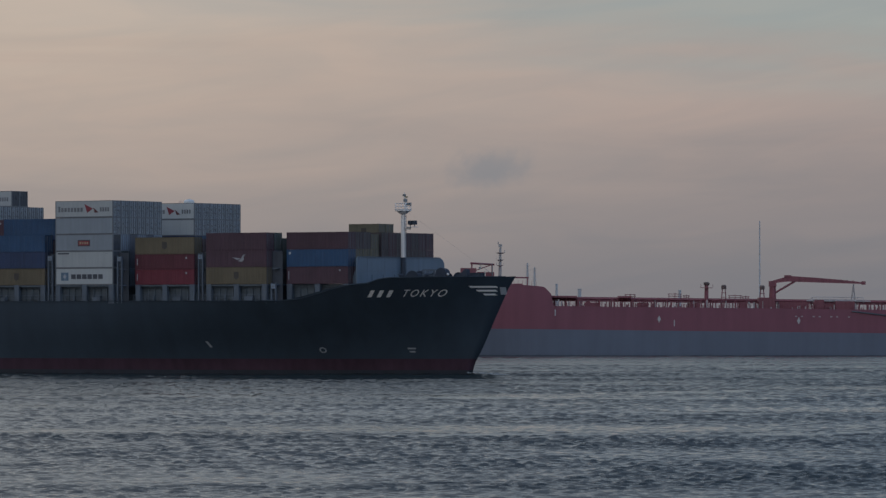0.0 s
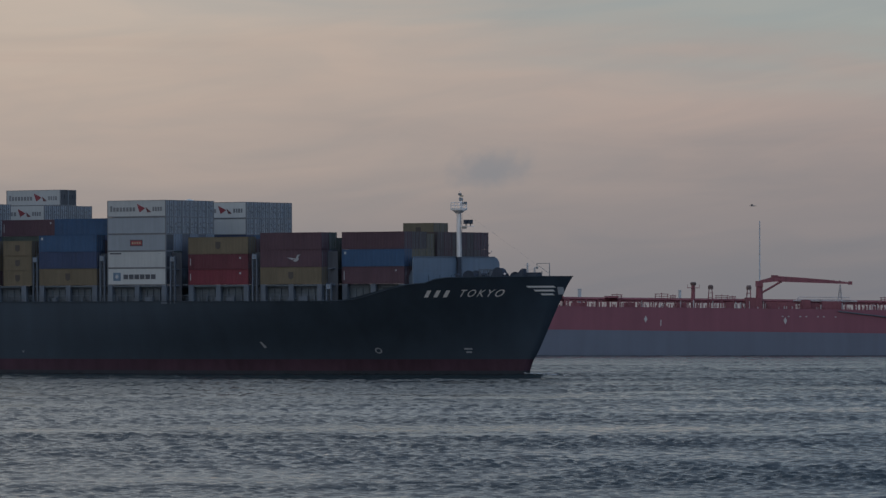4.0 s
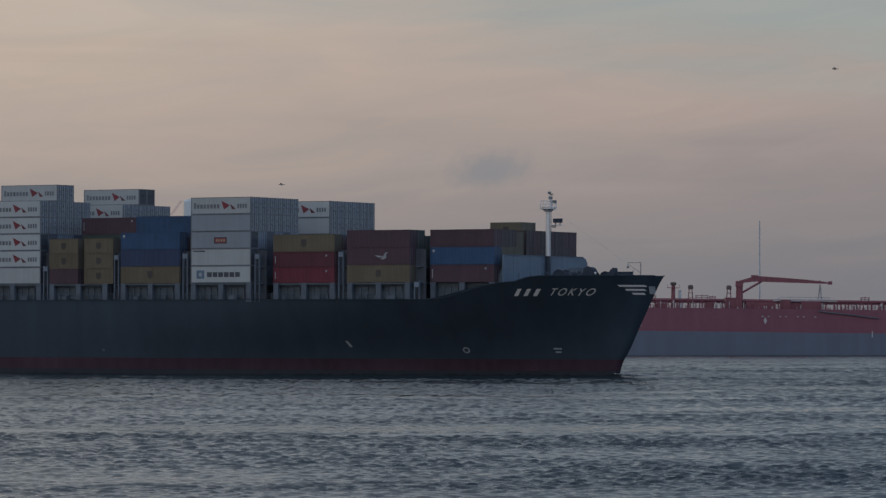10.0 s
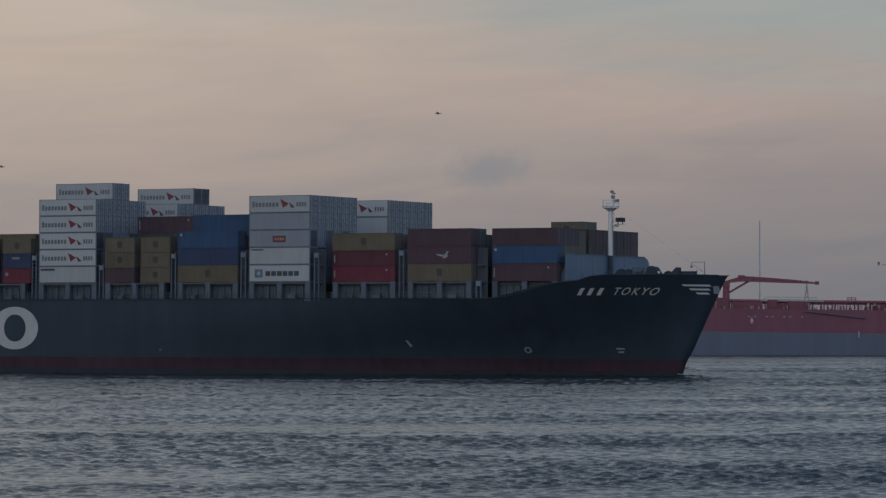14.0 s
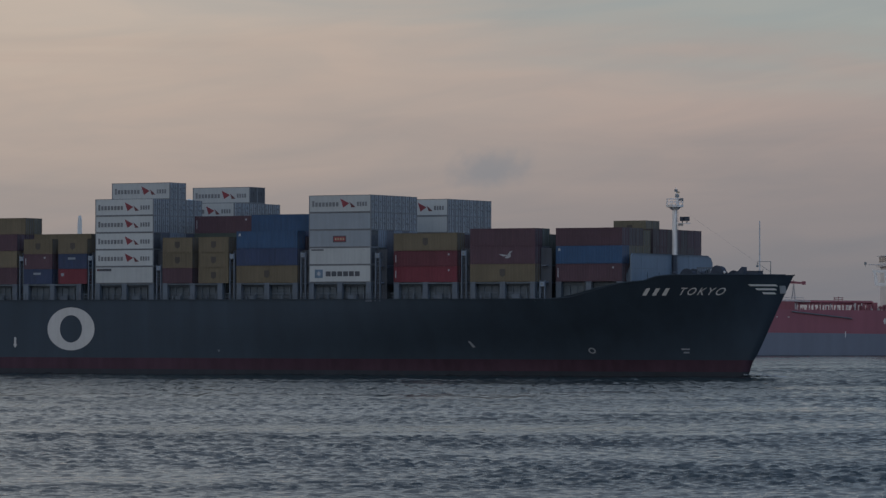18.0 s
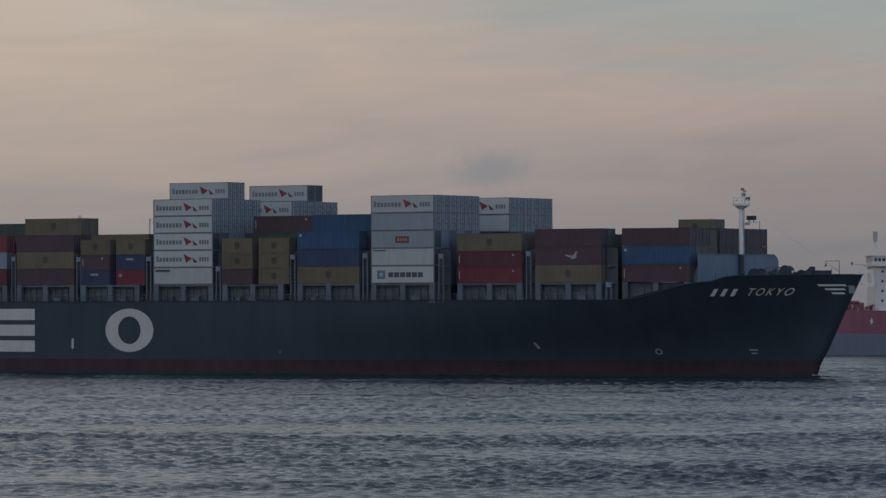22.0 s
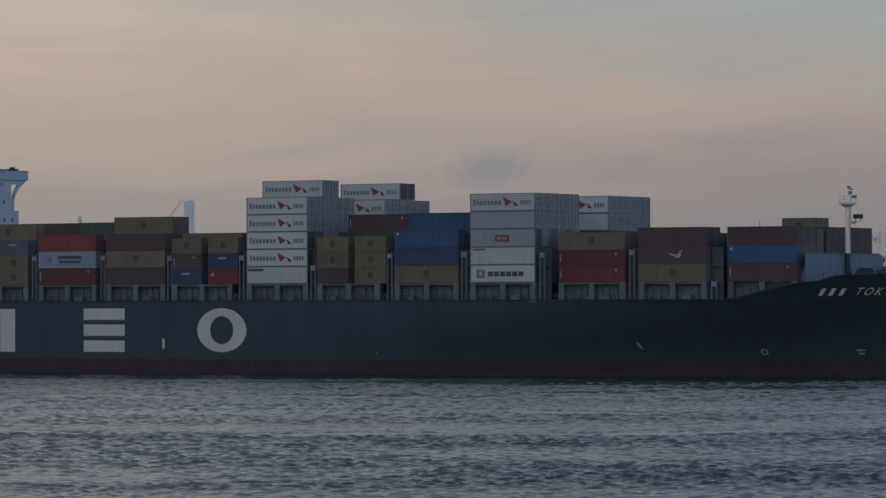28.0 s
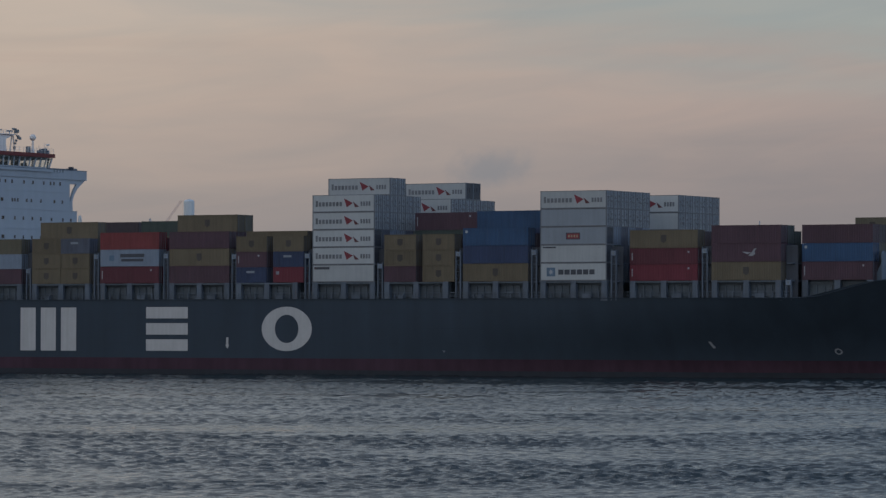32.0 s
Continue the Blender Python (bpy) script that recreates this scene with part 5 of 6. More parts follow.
for z2 in (0.3, 0.6):
    bars("platform_rail", [(mx + 1.15, mx + 1.2, 14.6, 22.0, 42.87 + z2, 42.92 + z2)], "mast_white", radar)
for k in range(10):
    b = 14.6 + 0.815 * k
    bars("platform_post", [(mx + 1.15, mx + 1.2, b, b + 0.06, 42.87, 43.5)], "mast_white", radar)
for b0, b1 in ((20.6, 21.3), (19.6, 18.6), (22.2, 21.6)):
    part("mast_leg", tube(B(), (mx + 0.5, b0, 39.42), (mx + 0.5, b1, 42.75), 0.12, n=6), "mast_white", radar)
for b, z in ((20.2, 43.3), (17.0, 43.4)):
    bars("radar_scanner", [(mx + 0.6, mx + 0.9, b - 0.8, b + 0.8, z, z + 0.22)], "steel_dark", radar)
    bars("scanner_post", [(mx + 0.68, mx + 0.82, b - 0.08, b + 0.08, z - 0.5, z)], "steel_dark", radar)
for b, z, h in ((21.0, 43.0, 0.9), (21.7, 43.1, 0.6), (20.3, 43.6, 0.35), (21.9, 42.0, 0.6), (22.4, 41.9, 0.5), (21.2, 41.5, 0.4), (20.7, 40.1, 0.6), (20.9, 41.0, 0.35), (21.6, 42.4, 0.3)):
    bars("mast_lamp", [(mx + 1.2, mx + 1.5, b, b + 0.42, z, z + h)], "steel_dark", radar)
dome = part("satellite_dome_post", tube(B(), (HA - 2, 25.57, 39.42), (HA - 2, 25.57, 42.2), 0.24, 0.16), "mast_white", ship)
bm = B()
ball(bm, (HA - 2, 25.57, 42.42), 0.6)
part("satellite_dome", bm, "mast_white", dome, "white ball-shaped dome", True)
part("dome_pedestal", tube(B(), (HA - 2, 25.57, 39.42), (HA - 2, 25.57, 40.3), 0.42, 0.3), "mast_white", dome)
for b, z in ((24.3, 40.9), (26.4, 41.0), (28.4, 40.9), (28.0, 41.5), (28.9, 41.1)):
    part("antenna", tube(B(), (HA - 1.2, b, 39.42), (HA - 1.2, b, z), 0.05, n=5), "mast_white", wh)
bars("deck_box", [(HA - 1.6, HA - 1.0, 22.9, 23.6, 39.42, 40.7)], "steel_dark", wh)
for b, z in ((26.3, 40.1), (27.1, 40.4), (28.0, 40.5), (28.7, 40.2)):
    bars("deck_box", [(HA - 1.6, HA - 0.9, b, b + 0.55, 39.42, z)], "steel_grey", wh)
bars("roof_lamp", [(HA - 0.9, HA - 0.5, 28.0, 28.7, 41.0, 41.3)], "mast_white", wh)


# ---------------------------------------------------------------- the tanker, beyond
# tanker space: x from the stem aft, y away from the camera, z up; it lies trimmed by the stern
TRIM = 0.66


def tanker_pose(t):
    return pose(84.4 - 0.885 * t, 1120.0, 0.3, 0, TRIM, 0) @ Matrix.Translation((-85, 0, 0))


tanker = new("tanker")
tagged(tanker, "red and blue-grey oil products tanker in ballast, haze put into its colours", "ship")
tanker.matrix_basis = tanker_pose(0)
TB = 13.5                                # half beam


def thalf(u, z):
    k = 1.0
    if u < 34:
        s = max(0.0, (u - (3.0 - 0.22 * min(z, 14))) / 34.0)
        k = max(0.0, 1 - (1 - min(1, s)) ** 2.6)
    if u > 150:
        k *= 1 - 0.22 * ((u - 150) / 21.0) ** 2
    return TB * k


def ttop(u):
    return 12.15 if u > 29.6 else (17.2 - (u - 27.2) * 1.05 if u > 27.2 else 17.2 + (27.2 - u) * 0.075)


def tanker_strip(lo, hi, levels, material, name, label):
    us = [0.3 + 0.7 * i for i in range(48)] + [34 + 4.03 * i for i in range(1, 35)]
    bm = B()
    for s in (-1, 1):
        prev = None
        for u in us:
            h = hi(u) if callable(hi) else hi
            col = [bm.verts.new((u, TB + s * thalf(u, lo + (h - lo) * j / levels), lo + (h - lo) * j / levels)) for j in range(levels + 1)]
            if prev:
                for j in range(levels):
                    bm.faces.new((prev[j], col[j], col[j + 1], prev[j + 1]))
            prev = col
        if s == -1:
            last = prev
    for j in range(levels):
        bm.faces.new((last[j], last[j + 1], prev[j + 1], prev[j]))
    return part(name, bm, material, tanker, label, False)


tanker_strip(5.95, ttop, 5, "tank_red", "upper_hull", "red upper hull, dulled in its colour for haze")
tanker_strip(-4.0, 5.95, 5, "tank_grey", "lower_hull", "blue-grey lower hull of a light ship")
bm = B()
for u0, u1, z in ((26.5, 170.9, 11.9), (3.0, 27.3, 16.4)):
    n = 24
    rows = [[(u0 + (u1 - u0) * i / n, TB + s * max(0.05, thalf(u0 + (u1 - u0) * i / n, z) - 0.15), z) for s in (-1, 1)] for i in range(n + 1)]
    vs = [[bm.verts.new(p) for p in r] for r in rows]
    for i in range(n):
        bm.faces.new((vs[i][0], vs[i + 1][0], vs[i + 1][1], vs[i][1]))
part("tanker_deck", bm, "tank_deck", tanker)
bars("forecastle_front", [(29.0, 29.3, 1.5, 25.5, 11.9, 14.9)], "tank_red", tanker)

# pipe rack down the deck
for y, z, r in ((9.0, 14.25, 0.28), (11.5, 14.0, 0.22), (13.5, 14.3, 0.3), (16, 14.1, 0.22), (7.0, 13.6, 0.16)):
    part("cargo_pipe", tube(B(), (29, y, z), (131, y, z), r, n=8), "tank_deck", tanker, "long red cargo pipe")
bars("catwalk", [(28, 131, 12.4, 14.6, 14.55, 14.7)], "tank_deck", tanker)
trng = random.Random(5)
for k in range(34):
    u = 30 + 3.0 * k
    bars("pipe_stand", [(u, u + 0.3, 6.6, 7.0, 11.9, 14.2), (u, u + 0.3, 16.2, 16.6, 11.9, 14.2), (u, u + 0.3, 6.6, 16.6, 13.7, 13.85)], "tank_deck", tanker)
for k in range(230):
    u = 30.2 + 0.44 * k + trng.uniform(-0.3, 0.3)
    h = trng.uniform(0.5, 2.3)
    y = trng.uniform(1.5, 6)
    bars(trng.choice(("valve", "tank_hatch", "vent_pipe")), [(u, u + trng.uniform(0.10, 0.38), y, y + 0.4, 11.9, 11.9 + h)], trng.choice(("tank_pipe", "tank_deck", "tank_deck", "tank_deck")), tanker)
bm = B()
for k in range(70):
    u = 29 + 1.5 * k
    box(bm, u, u + 0.07, 0.3, 0.37, 11.9, 13.15)
for z in (12.5, 12.8, 13.12):
    box(bm, 29, 133, 0.31, 0.36, z, z + 0.05)
part("deck_railing", bm, "tank_deck", tanker)
bars("pipe_bundle", [(29.4, 36, 5, 18, 14.4, 14.9)], "tank_deck", tanker)
bars("pipe_bundle", [(47, 50.5, 5, 12, 14.5, 15.0)], "tank_deck", tanker)

# light open stands over the pipes
for u, w_, h_ in ((60.5, 3.2, 1.5), (64.5, 1.2, 1.0), (49.0, 2.4, 1.1), (76.6, 3.0, 1.2), (80.2, 1.4, 0.9), (120.5, 2.0, 1.1)):
    bm = B()
    for du in (0, w_ / 2, w_):
        tube(bm, (u + du, 7, 14.0), (u + du, 7, 14.6 + h_ * (1 if du == w_ / 2 else 0.75)), 0.09, n=5)
    for k in (0.35, 0.75):
        tube(bm, (u - 0.3, 7, 14.6 + h_ * k), (u + w_ + 0.3, 7, 14.6 + h_ * k), 0.08, n=5)
    part("pipe_platform", bm, "tank_deck", tanker, "open red platform rail over the pipes")

# vent posts
for u, top, r in ((70.6, 18.9, 0.75), (75.2, 18.3, 0.0), (85.4, 18.3, 0.0)):
    if r:
        p = part("vent_post", tube(B(), (u, 9, 11.9), (u, 9, top - 0.6), 0.62, 0.5, 10), "tank_deck", tanker, "red vent post with a small platform")
        bm = B()
        tube(bm, (u, 9, top - 0.75), (u, 9, top - 0.15), 0.75, 0.85, 10)
        tube(bm, (u, 9, top - 0.15), (u, 9, top + 0.1), 0.85, 0.55, 10)
        part("post_head", bm, "vent_brown", p, "sooty brown vent head")
        for x in (u - 1.6, u + 1.55):
            bars("platform_post", [(x, x + 0.08, 8, 8.1, top - 1.35, top - 0.5)], "tank_deck", p)
        bars("platform", [(u - 1.6, u + 1.6, 8, 10, top - 1.5, top - 1.35)], "tank_deck", p)
    else:
        bm = B()
        for du, dy in ((-1, -1), (1, -1), (1, 1), (-1, 1)):
            tube(bm, (u + 0.85 * du, 8.8 + 0.5 * dy, 11.9), (u + 0.35 * du, 8.8 + 0.3 * dy, top - 1.0), 0.11, n=5)
        for z in (15.0, 16.2):
            tube(bm, (u - 0.65, 8.4, z), (u + 0.65, 8.4, z), 0.08, n=5)
        p = part("vent_stand", bm, "tank_deck", tanker, "red splayed lattice stand")
        bm = B()
        tube(bm, (u, 8.8, top - 1.15), (u, 8.8, top - 0.35), 0.68, 0.72, 10)
        tube(bm, (u, 8.8, top - 0.35), (u, 8.8, top), 0.72, 0.5, 10)
        part("post_head", bm, "vent_brown", p, "sooty brown vent head")

# hose crane amidships
crane = part("hose_crane", tube(B(), (88.3, 10, 11.9), (88.3, 10, 18.4), 1.05, 0.85, 14), "tank_deck", tanker, "red deck crane with its jib stowed level")
bars("crane_house", [(87.3, 89.2, 8.9, 11.1, 18.0, 19.5)], "tank_deck", crane)
bm = B()
prism(bm, [(87.4, 19.3), (88.6, 19.7), (92.6, 20.9), (100, 20.5), (106, 20.05), (112.2, 19.45), (112.2, 19.0), (100, 19.25), (92.5, 19.4), (88, 18.9)], "y", 9.4, 10.6)
part("jib", bm, "tank_deck", crane, "tapered red crane jib")
for k in range(12):
    bars("jib_rib", [(92 + 1.6 * k, 92.2 + 1.6 * k, 9.32, 10.68, 19.5 - 0.02 * k, 20.85 - 0.085 * k)], "tank_deck", crane)
part("luffing_ram", tube(B(), (89.0, 10, 16.4), (94.2, 10, 19.5), 0.28), "tank_deck", crane)
bars("winch_box", [(91.4, 93.2, 9.3, 10.7, 20.6, 21.1)], "tank_deck", crane)
bars("jib_head", [(112.0, 113.0, 9.5, 10.5, 18.8, 19.7)], "tank_deck", crane)
rest = part("jib_rest", tube(B(), (109.0, 9.2, 12), (109.8, 10, 18.9), 0.14, n=6), "tank_pipe", tanker, "grey lattice jib rest")
for q_ in ((110.6, 9.2), (110.6, 10.8), (109.0, 10.8)):
    part("leg", tube(B(), (*q_, 12), (109.8, 10, 18.9), 0.14, n=6), "tank_pipe", rest)
for k in range(5):
    z0, z1 = 12.4 + 1.25 * k, 13.65 + 1.25 * k
    h0, h1 = 0.8 * (18.9 - z0) / 6.9, 0.8 * (18.9 - z1) / 6.9
    part("lattice_brace", tube(tube(B(), (109.8 - h0, 9.5, z0), (109.8 + h1, 9.5, z1), 0.07, n=4), (109.8 + h0, 9.5, z0), (109.8 - h1, 9.5, z1), 0.07, n=4), "tank_pipe", rest)
for z in (13.5, 15.2):
    bars("brace", [(109.2, 110.4, 9.4, 10.6, z, z + 0.12)], "tank_pipe", rest)
for u0, u1, y0, y1, z in ((84.2, 88.5, 3, 9, 15.0), (104.5, 109.6, 3, 12, 14.3), (99.0, 101.5, 4, 9, 14.6), (89.6, 97.5, 5, 11, 13.9), (101.6, 104.3, 5, 10, 13.7), (79.0, 81.2, 4, 8, 13.8), (52.0, 55.0, 4, 8, 13.3), (66.0, 68.5, 4, 8, 13.4), (38.0, 42.0, 4, 8, 13.2)):
    bars("manifold", [(u0, u1, y0, y1, 11.9, z)], "tank_deck", tanker)
bm = B()
for k in range(10):
    tube(bm, (98.6 + 1.5 * k, 6, 13.9), (98.6 + 1.5 * k, 6, 15.35), 0.06, n=5)
for z in (14.7, 15.35):
    tube(bm, (98.6, 6, z), (112.1, 6, z), 0.08, n=5)
tube(bm, (97, 6, 14.35), (114, 6, 14.35), 0.2, n=6)
tube(bm, (97.6, 6, 14.3), (98.6, 6, 15.3), 0.08, n=5)
part("manifold_rail", bm, "tank_pipe", tanker, "pale rail along the manifold platform")
gang = part("accommodation_ladder", tube(B(), (108.5, -0.25, 11.6), (124.5, -0.25, 9.9), 0.16, n=6), "coaming_grey", tanker, "grey-green ladder slung along the hull")
bars("ladder_steps", [(109 + 0.8 * k, 109.4 + 0.8 * k, -0.5, 0.0, 11.5 - 0.085 * k, 11.75 - 0.085 * k) for k in range(19)], "coaming_grey", gang)
for x, z in ((57.6, 9.0), (94.5, 9.0), (133.2, 9.3)):
    bm = B()
    prism(bm, [(x - 0.45, z), (x, z - 0.95), (x + 0.45, z), (x, z + 0.95)], "y", -0.06, 0.0)
    part("hull_mark", bm, "mark_white", tanker, "white diamond mark")
for x, z in ((122.7, 4.9), (61.5, 7.2), (30.0, 9.6)):
    bars("draught_mark", [(x, x + 0.25, -0.05, 0.0, z, z + 1.6)], "mark_white", tanker)
bm = B()
prism(bm, [(15.6, 8.6), (16.6, 9.8), (17.4, 9.9), (17.6, 8.7), (16.6, 8.2)], "y", 3.2, 3.9)
part("anchor", bm, "tank_pipe", tanker, "pale anchor in its pocket")
for k in range(11):
    bars("hull_plate_mark", [(92 + 1.55 * k, 92.5 + 1.55 * k, -0.05, 0, 10.0, 10.25)], "tank_pipe", tanker) if k % 3 else None

# forecastle gear and foremast
fm = part("tanker_foremast", tube(B(), (15.6, TB, 16.4), (15.6, TB, 28.6), 0.5, 0.3, 10), "tank_pipe", tanker, "grey foremast with three lamp platforms")
for z, r in ((22.6, 0.9), (24.1, 1.0), (26.0, 1.25)):
    part("platform", tube(B(), (15.6, TB, z), (15.6, TB, z + 0.3), r * 0.6, r, 10), "tank_pipe", fm)
    bars("lamp", [(15.6 - r, 15.1 - r * 0.6, TB - 1.2, TB - 0.7, z + 0.3, z + 1.0), (16.2 + r * 0.4, 15.6 + r, TB - 1.2, TB - 0.7, z + 0.3, z + 0.9)], "tank_pipe", fm)
bars("mast_head", [(15.1, 16.1, TB - 0.4, TB + 0.4, 27.9, 28.5), (14.9, 15.2, TB - 0.3, TB + 0.3, 28.5, 29.2)], "tank_pipe", fm)
for x in (7.0, 10.6, 13.0):
    w = part("windlass", tube(B(), (x, 9, 19.4), (x, 17, 19.4), 0.9, n=12), "tank_deck", tanker, "red windlass drum")
    bars("windlass_frame", [(x - 1.2, x + 1.0, 8.6, 9.0, 16.4, 21.0), (x - 1.2, x + 1.0, 17.0, 17.4, 16.4, 21.0)], "tank_deck", w)
bm = B()
for x in (8.0, 13.4):
    tube(bm, (x, 8, 16.4), (x, 8, 23.3), 0.2, n=6)
tube(bm, (7.6, 8, 23.3), (14.0, 8, 23.0), 0.28, n=6)
tube(bm, (8.0, 8, 21.0), (13.4, 8, 23.0), 0.12, n=6)
box(bm, 5.0, 9.2, 7.6, 9.4, 16.4, 22.0)
part("forecastle_davit", bm, "tank_deck", tanker, "red davit frame on the forecastle")
bm = B()
for x in (18.6, 22.8):
    tube(bm, (x, 6, 16.4), (x, 6, 19.6), 0.16, n=6)
tube(bm, (18.4, 6, 19.6), (23.2, 6, 19.6), 0.2, n=6)
box(bm, 19.2, 21.5, 6.5, 8.5, 16.4, 18.0)
part("forecastle_gallows", bm, "tank_deck", tanker)
bm = B()
for k in range(16):
    u = 7 + 1.2 * k
    box(bm, u, u + 0.08, TB - thalf(u, 17) + 0.2, TB - thalf(u, 17) + 0.28, 16.4, 18.4 + (26 - u) * 0.075)
part("forecastle_rail", bm, "tank_deck", tanker)

# after house
th = bars("tanker_house", [(134.4, 158, 2.5, 24.5, 11.9, 23.9), (133.5, 150, 1.0, 26, 23.9, 24.6), (133.9, 147, 4.0, 23, 24.6, 26.6), (133.4, 148, 3.4, 23.6, 26.6, 26.85)], "tank_white", tanker, "cream-white after house of the tanker")
for k in range(12):
    bars("bridge_window", [(134.2 + 1.05 * k, 134.95 + 1.05 * k, 3.92, 4.0, 25.2, 26.1)], "glass", th)
for k in range(14):
    y = 5 + 1.3 * k
    bars("bridge_window", [(133.84, 133.9, y, y + 0.9, 25.2, 26.1)], "glass", th)
for z in (22.2, 19.6, 17.0, 14.4):
    for k in range(9):
        x = 136.0 + 2.4 * k
        bars("porthole", [(x, x + 0.55, 2.44, 2.5, z, z + 0.7)], "glass", th)
bars("house_door", [(146.5, 148.0, 2.4, 2.5, 17.4, 19.8)], "steel_dark", th)
# bridge wing bracket: an open white frame before the house
bm = B()
for k, pts in enumerate(([(129.8, 22.9), (133.5, 22.9), (133.5, 22.1), (129.9, 22.1)], [(129.8, 22.9), (130.7, 22.9), (131.5, 18.9), (130.6, 18.6)], [(130.6, 18.6), (133.8, 18.6), (133.8, 19.5), (130.8, 19.4)], [(132.6, 22.6), (133.4, 22.6), (134.1, 19.1), (133.2, 19.1)])):
    prism(bm, pts, "y", 0.2 + 0.02 * k, 0.8 - 0.02 * k)
part("boat_frame", bm, "tank_white", tanker, "open white davit frame")
bm = B()
tube(bm, (128.8, 1.2, 24.2), (134.4, 1.2, 24.2), 0.09, n=6)
part("wing_arm", bm, "tank_pipe", tanker, "thin level arm")
bars("wing_lamp", [(127.7, 128.3, 0.9, 1.4, 24.2, 24.9), (127.95, 128.05, 1.1, 1.2, 23.6, 24.2)], "steel_dark", tanker, "small dark lamp")
tm = part("tanker_mast", tube(B(), (135.1, 9, 26.85), (134.9, 9, 30.9), 0.6, 0.32, 8), "tank_white", tanker, "pale mast with a drum-shaped head")
part("mast_head", tube(B(), (134.9, 9, 30.6), (134.9, 9, 33.2), 0.55, 0.62, 10), "tank_pipe", tm)
rm = part("radar_post", tube(B(), (141.5, 9, 26.85), (141.5, 9, 33.4), 0.4, 0.25, 8), "tank_white", tanker)
bars("radar_arm", [(140.0, 143.4, 8.8, 9.2, 30.4, 30.7), (139.8, 142.8, 8.9, 9.1, 32.4, 32.7)], "tank_white", rm)
bm = B()
ball(bm, (140.2, 9, 31.6), 0.8)
part("radar_dome", bm, "tank_white", rm, smooth=True)
bm = B()
for k in range(5):
    x = 127.2 + 1.6 * k
    box(bm, x, x + 1.1, 3, 6, 11.9, 13.2 + 0.5 * (k % 3))
part("deck_store", bm, "tank_deck", tanker)
for k in range(16):
    u = 124.5 + 0.62 * k + trng.uniform(-0.2, 0.2)
    bars("mooring_gear", [(u, u + trng.uniform(0.2, 0.7), 0.8, 1.6, 11.9, 12.4 + trng.uniform(0.2, 1.6))], trng.choice(("tank_deck", "tank_deck", "tank_pipe")), tanker)
bars("white_locker", [(132.0, 133.6, 1.2, 2.0, 12.0, 12.6), (135.6, 138.0, 1.0, 1.8, 12.0, 12.9)], "tank_white", tanker)

# ---------------------------------------------------------------- far shore landmarks (about three kilometres off)
D = 3000.0
PX = D / 7500.0


def far(px, py):
    """World x and z of a landmark on the far bank."""
    return (px - 784) * PX, 9.05 + (568.7 - py) * PX


x, z = far(1344.5, 391)
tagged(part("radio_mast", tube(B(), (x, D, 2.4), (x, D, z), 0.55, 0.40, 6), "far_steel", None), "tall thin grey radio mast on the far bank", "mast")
x, z = far(334.5, 353)
sil = tagged(new("silo_tower"), "pale grey concrete tower with a flat rounded top", "tower")
sil.matrix_basis = pose(x, D, 2.4)
bm = B()
tube(bm, (0, 0, 0), (0, 0, z - 4.0), 3.8, 3.8, 20)
tube(bm, (0, 0, z - 4.0), (0, 0, z - 2.8), 3.8, 3.0, 20)
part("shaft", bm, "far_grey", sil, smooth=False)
part("cap_rail", tube(B(), (0, 0, z - 2.8), (0, 0, z - 2.2), 1.2, 1.2, 10), "far_grey", sil)
x, z = far(140.5, 381)
fin = tagged(new("pale_tower"), "pale tapering tower standing far behind the ships", "tower")
fin.matrix_basis = pose(x, D, 2.4)
bm = B()
prism(bm, [(-1.7, 0), (1.9, 0), (1.5, z - 5), (0.6, z - 2.4), (-0.5, z - 3.0), (-1.2, z - 9)], "y", -2, 2)
part("shaft", bm, "far_grey", fin)
cr = tagged(new("harbour_crane"), "distant harbour crane with a raised red lattice jib, paled in colour for haze", "crane")
x0, z0 = far(284, 408)
x1, z1 = far(321, 355)
cr.matrix_basis = pose(x0, D, 2.4)
bm = B()
for dx in (-0.7, 0.7):
    tube(bm, (dx, 0, z0 - 2.4), (dx + x1 - x0, 0, z1 - 2.4), 0.2, 0.14, 5)
for k in range(10):
    f, g = k / 10, (k + 1) / 10
    tube(bm, (-0.7 + f * (x1 - x0), 0, z0 - 2.4 + f * (z1 - z0)), (0.7 + g * (x1 - x0), 0, z0 - 2.4 + g * (z1 - z0)), 0.12, n=4)
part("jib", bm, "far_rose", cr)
bm = B()
for dx in (-2.5, 2.5):
    tube(bm, (dx, 0, 0), (dx * 0.4, 0, z0 - 2.4), 0.5, 0.4, 6)
box(bm, -3, 3, -2, 2, z0 - 10, z0 - 4)
part("tower", bm, "far_steel", cr)
part("a_frame", tube(B(), (-1, 0, z0 - 5), (far(265, 386)[0] - x0, 0, far(265, 386)[1] - 2.4), 0.35, 0.2, 5), "far_steel", cr)
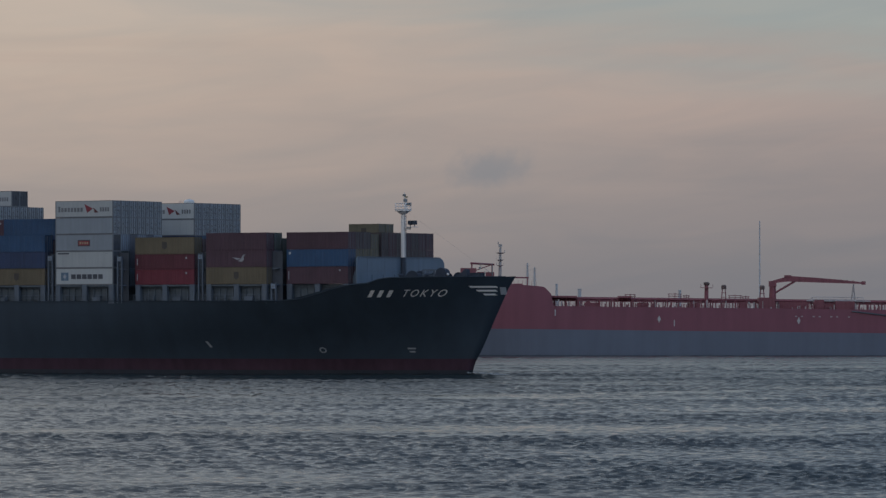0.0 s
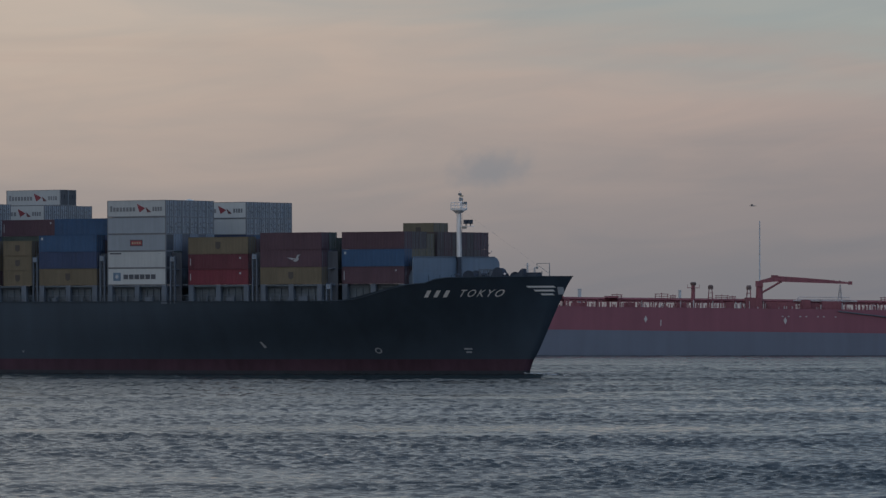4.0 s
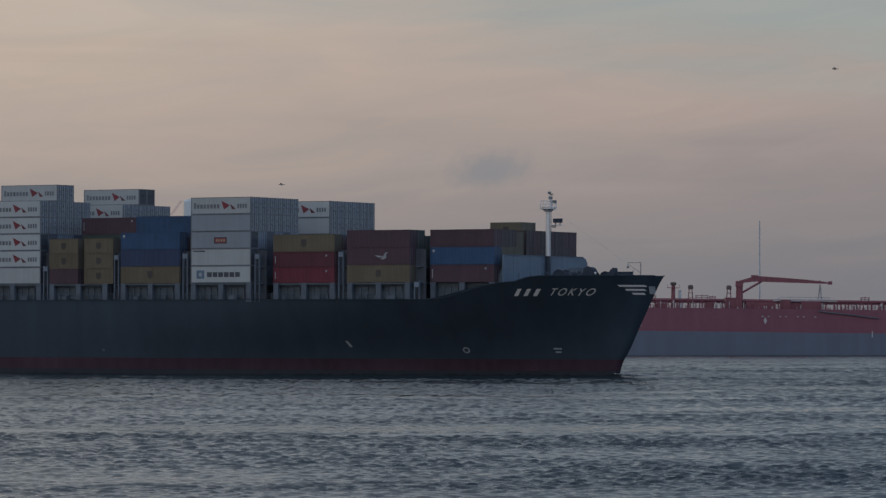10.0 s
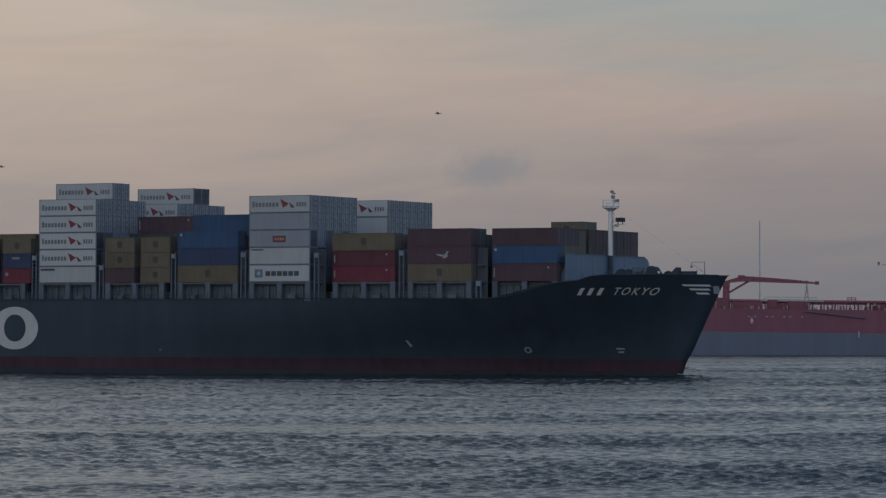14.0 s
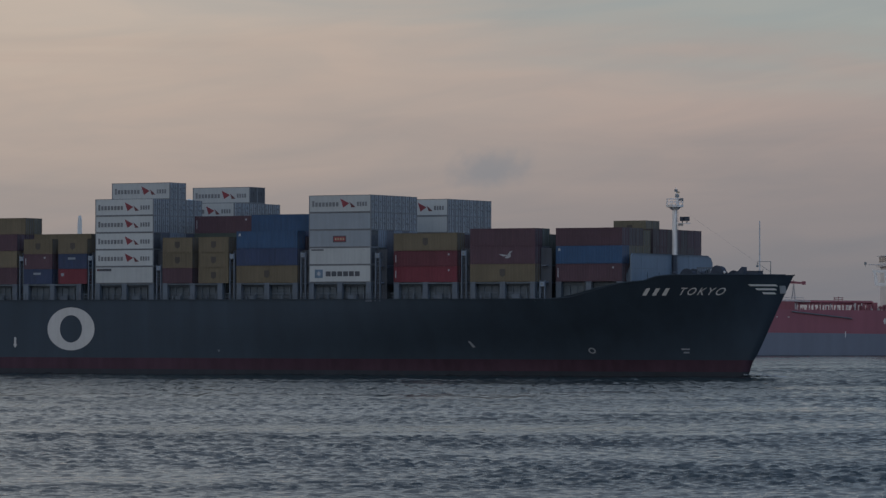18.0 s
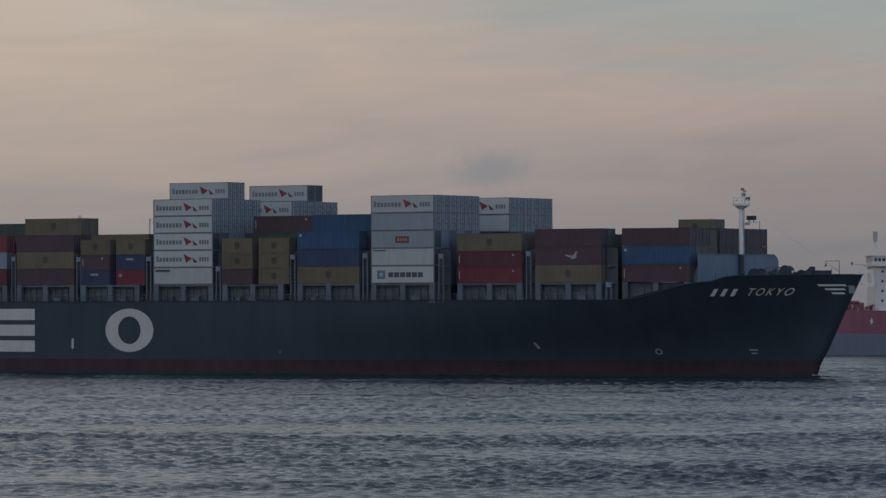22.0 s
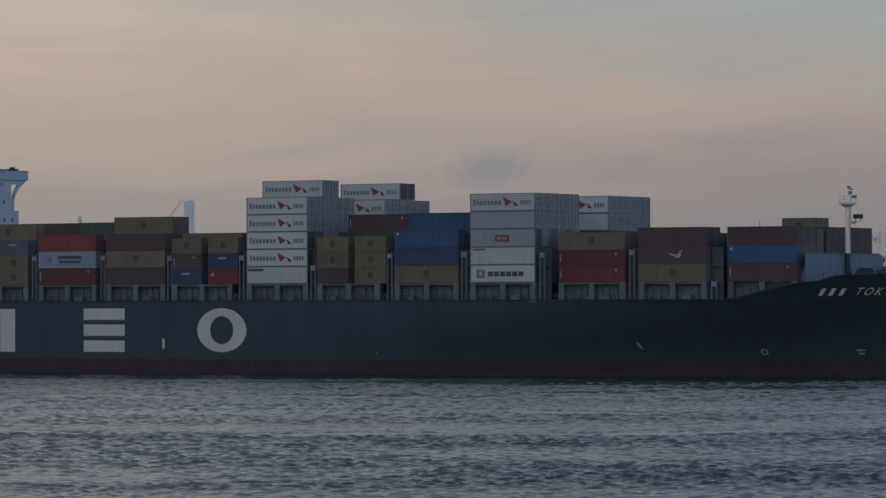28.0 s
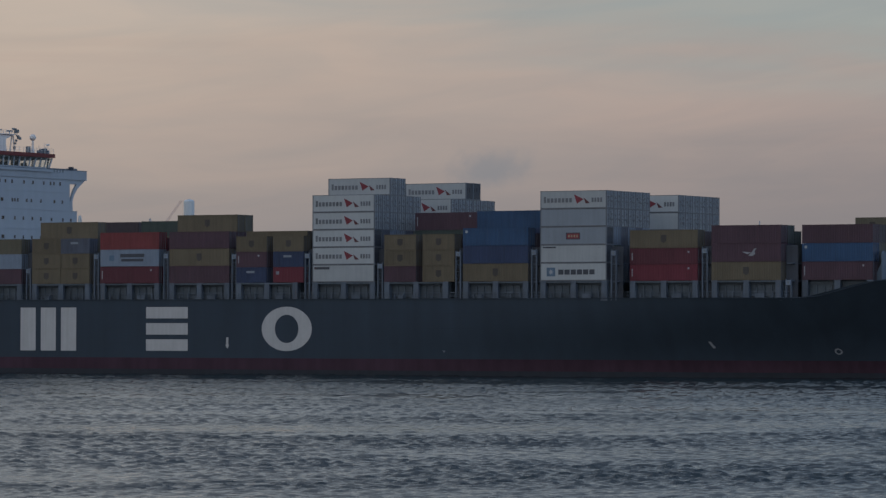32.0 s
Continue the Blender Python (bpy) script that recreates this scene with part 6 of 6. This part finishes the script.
for px, top, wd in ((933.5, 466, 1.6), (946, 473, 1.6)):
    x, z = far(px, top)
    py = tagged(new("pylon"), "distant grey lattice power pylon", "pylon", "pylons on the far bank")
    py.matrix_basis = pose(x, D, 2.4)
    bm = B()
    for sx in (-1, 1):
        tube(bm, (sx * wd * 1.6, 0, 0), (sx * wd * 0.25, 0, z - 2.4), 0.22, 0.14, 4)
    for k in range(14):
        f, g = k / 14, (k + 1) / 14
        r0, r1 = wd * (1.6 - 1.35 * f), wd * (1.6 - 1.35 * g)
        tube(bm, (-r0, 0, (z - 2.4) * f), (r1, 0, (z - 2.4) * g), 0.12, n=4)
        tube(bm, (r0, 0, (z - 2.4) * f), (-r1, 0, (z - 2.4) * g), 0.12, n=4)
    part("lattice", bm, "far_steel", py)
    part("pole", tube(B(), (0, 0, 0), (0, 0, z - 2.4), 0.55, 0.35, 8), "far_steel", py)
    bars("cross_arm", [(-wd * 1.5, wd * 1.5, -0.2, 0.2, z - 2.4 - k, z - 2.2 - k) for k in (1.5, 5.0, 8.5)], "far_steel", py)
for px, top, w_, nm in ((985, 503, 2.0, "chimney"), (1025.5, 512, 3.0, "chimney"), (1203, 514, 2.4, "chimney"), (265, 388, 1.2, "post")):
    if w_:
        x, z = far(px, top)
        ch = tagged(new(nm), f"distant grey {nm} standing beyond the river", nm, "works on the far bank")
        ch.matrix_basis = pose(x, D, 2.4)
        part("shaft", tube(B(), (0, 0, 0), (0, 0, z - 2.4), w_ / 2, w_ / 2 * 0.8, 10), "far_steel", ch)
        part("crown", tube(B(), (0, 0, z - 3.0), (0, 0, z - 2.2), w_ / 2 * 0.95, w_ / 2 * 0.95, 10), "far_steel", ch)

# ---------------------------------------------------------------- gulls


def gull(span):
    g = tagged(new("gull"), "small grey gull gliding over the river", "bird", "gulls")
    bm = B()
    ball(bm, (0, 0, 0), 0.09)
    for v in bm.verts:
        v.co.x *= 2.6
    part("body", bm, "gull_white", g, smooth=True)
    bm = B()
    prism(bm, [(-0.22, -0.08), (-0.42, -0.07), (-0.42, 0.07), (-0.22, 0.08)], "z", -0.012, 0.012)
    part("tail", bm, "gull_white", g)
    bm = B()
    ball(bm, (0.25, 0, 0.03), 0.06)
    part("head", bm, "gull_white", g, smooth=True)
    for s in (-1, 1):
        bm = B()
        a = [bm.verts.new(p) for p in ((0.14, 0, 0.03), (0.16, s * span * 0.22, 0.16), (0.02, s * span * 0.5, 0.05), (-0.06, s * span * 0.24, 0.14), (-0.12, 0, 0.02))]
        b = [bm.verts.new((v.co.x, v.co.y, v.co.z - 0.02)) for v in a]
        for r in (a, b):
            bm.faces.new((r[0], r[1], r[3], r[4])), bm.faces.new((r[1], r[2], r[3]))
        for k in range(5):
            bm.faces.new((a[k], a[(k + 1) % 5], b[(k + 1) % 5], b[k]))
        part("wing", bm, "gull_dark", g)
    return g


def sky_point(px, py, d):
    return (px - 784) / 7500 * d, d, 9.05 + (568.7 - py) / 7500 * d


GULLS = [   # distance, then seconds, across and up on the picture plane
    (480.0, [(0, 2780, -150), (8, 1755, 55), (9, 1612, 90), (9.5, 1545, 105), (10, 1478, 122), (10.5, 1408, 137), (11, 1343, 160), (11.5, 1272, 181), (12, 1199, 189), (12.5, 1103, 196), (13, 1020, 205), (13.5, 893, 201), (14, 775, 201), (14.5, 650, 196), (16.5, 138, 207), (20, -760, 190), (32, -3800, 160)]),
    (520.0, [(0, 1900, 335), (3, 1494, 355), (3.5, 1413, 358), (5.5, 1104, 385), (6.2, 1009, 386), (6.6, 951, 382), (7.4, 839, 376), (8.2, 729, 359), (9, 625, 341), (10, 498, 327), (11, 377, 312),
             (12, 253, 311), (13, 135, 305), (13.5, 70, 300), (17, -420, 280), (32, -2500, 240)]),
]
flock = []
for d, way in GULLS:
    g = gull(0.62)
    flock.append((g, d, way))


# ---------------------------------------------------------------- what moves
def motions():
    walk(wave, [(t, ship_way(t)) for t in TIMES])
    for ob, local in afloat:
        walk(ob, [(t, ship_pose(t) @ local) for t in TIMES])
    walk(tanker, [(t, tanker_pose(t)) for t in (0, 8, 16, 24, 32)])
    for g, d, way in flock:
        walk(g, [(t, pose(*sky_point(px, py, d), 12, 0, 176)) for t, px, py in way])
    walk(water, [(t, pose(-0.38 * (t - 16), 0.05 * (t - 16), 0)) for t in (0, 16, 32)])


motions()
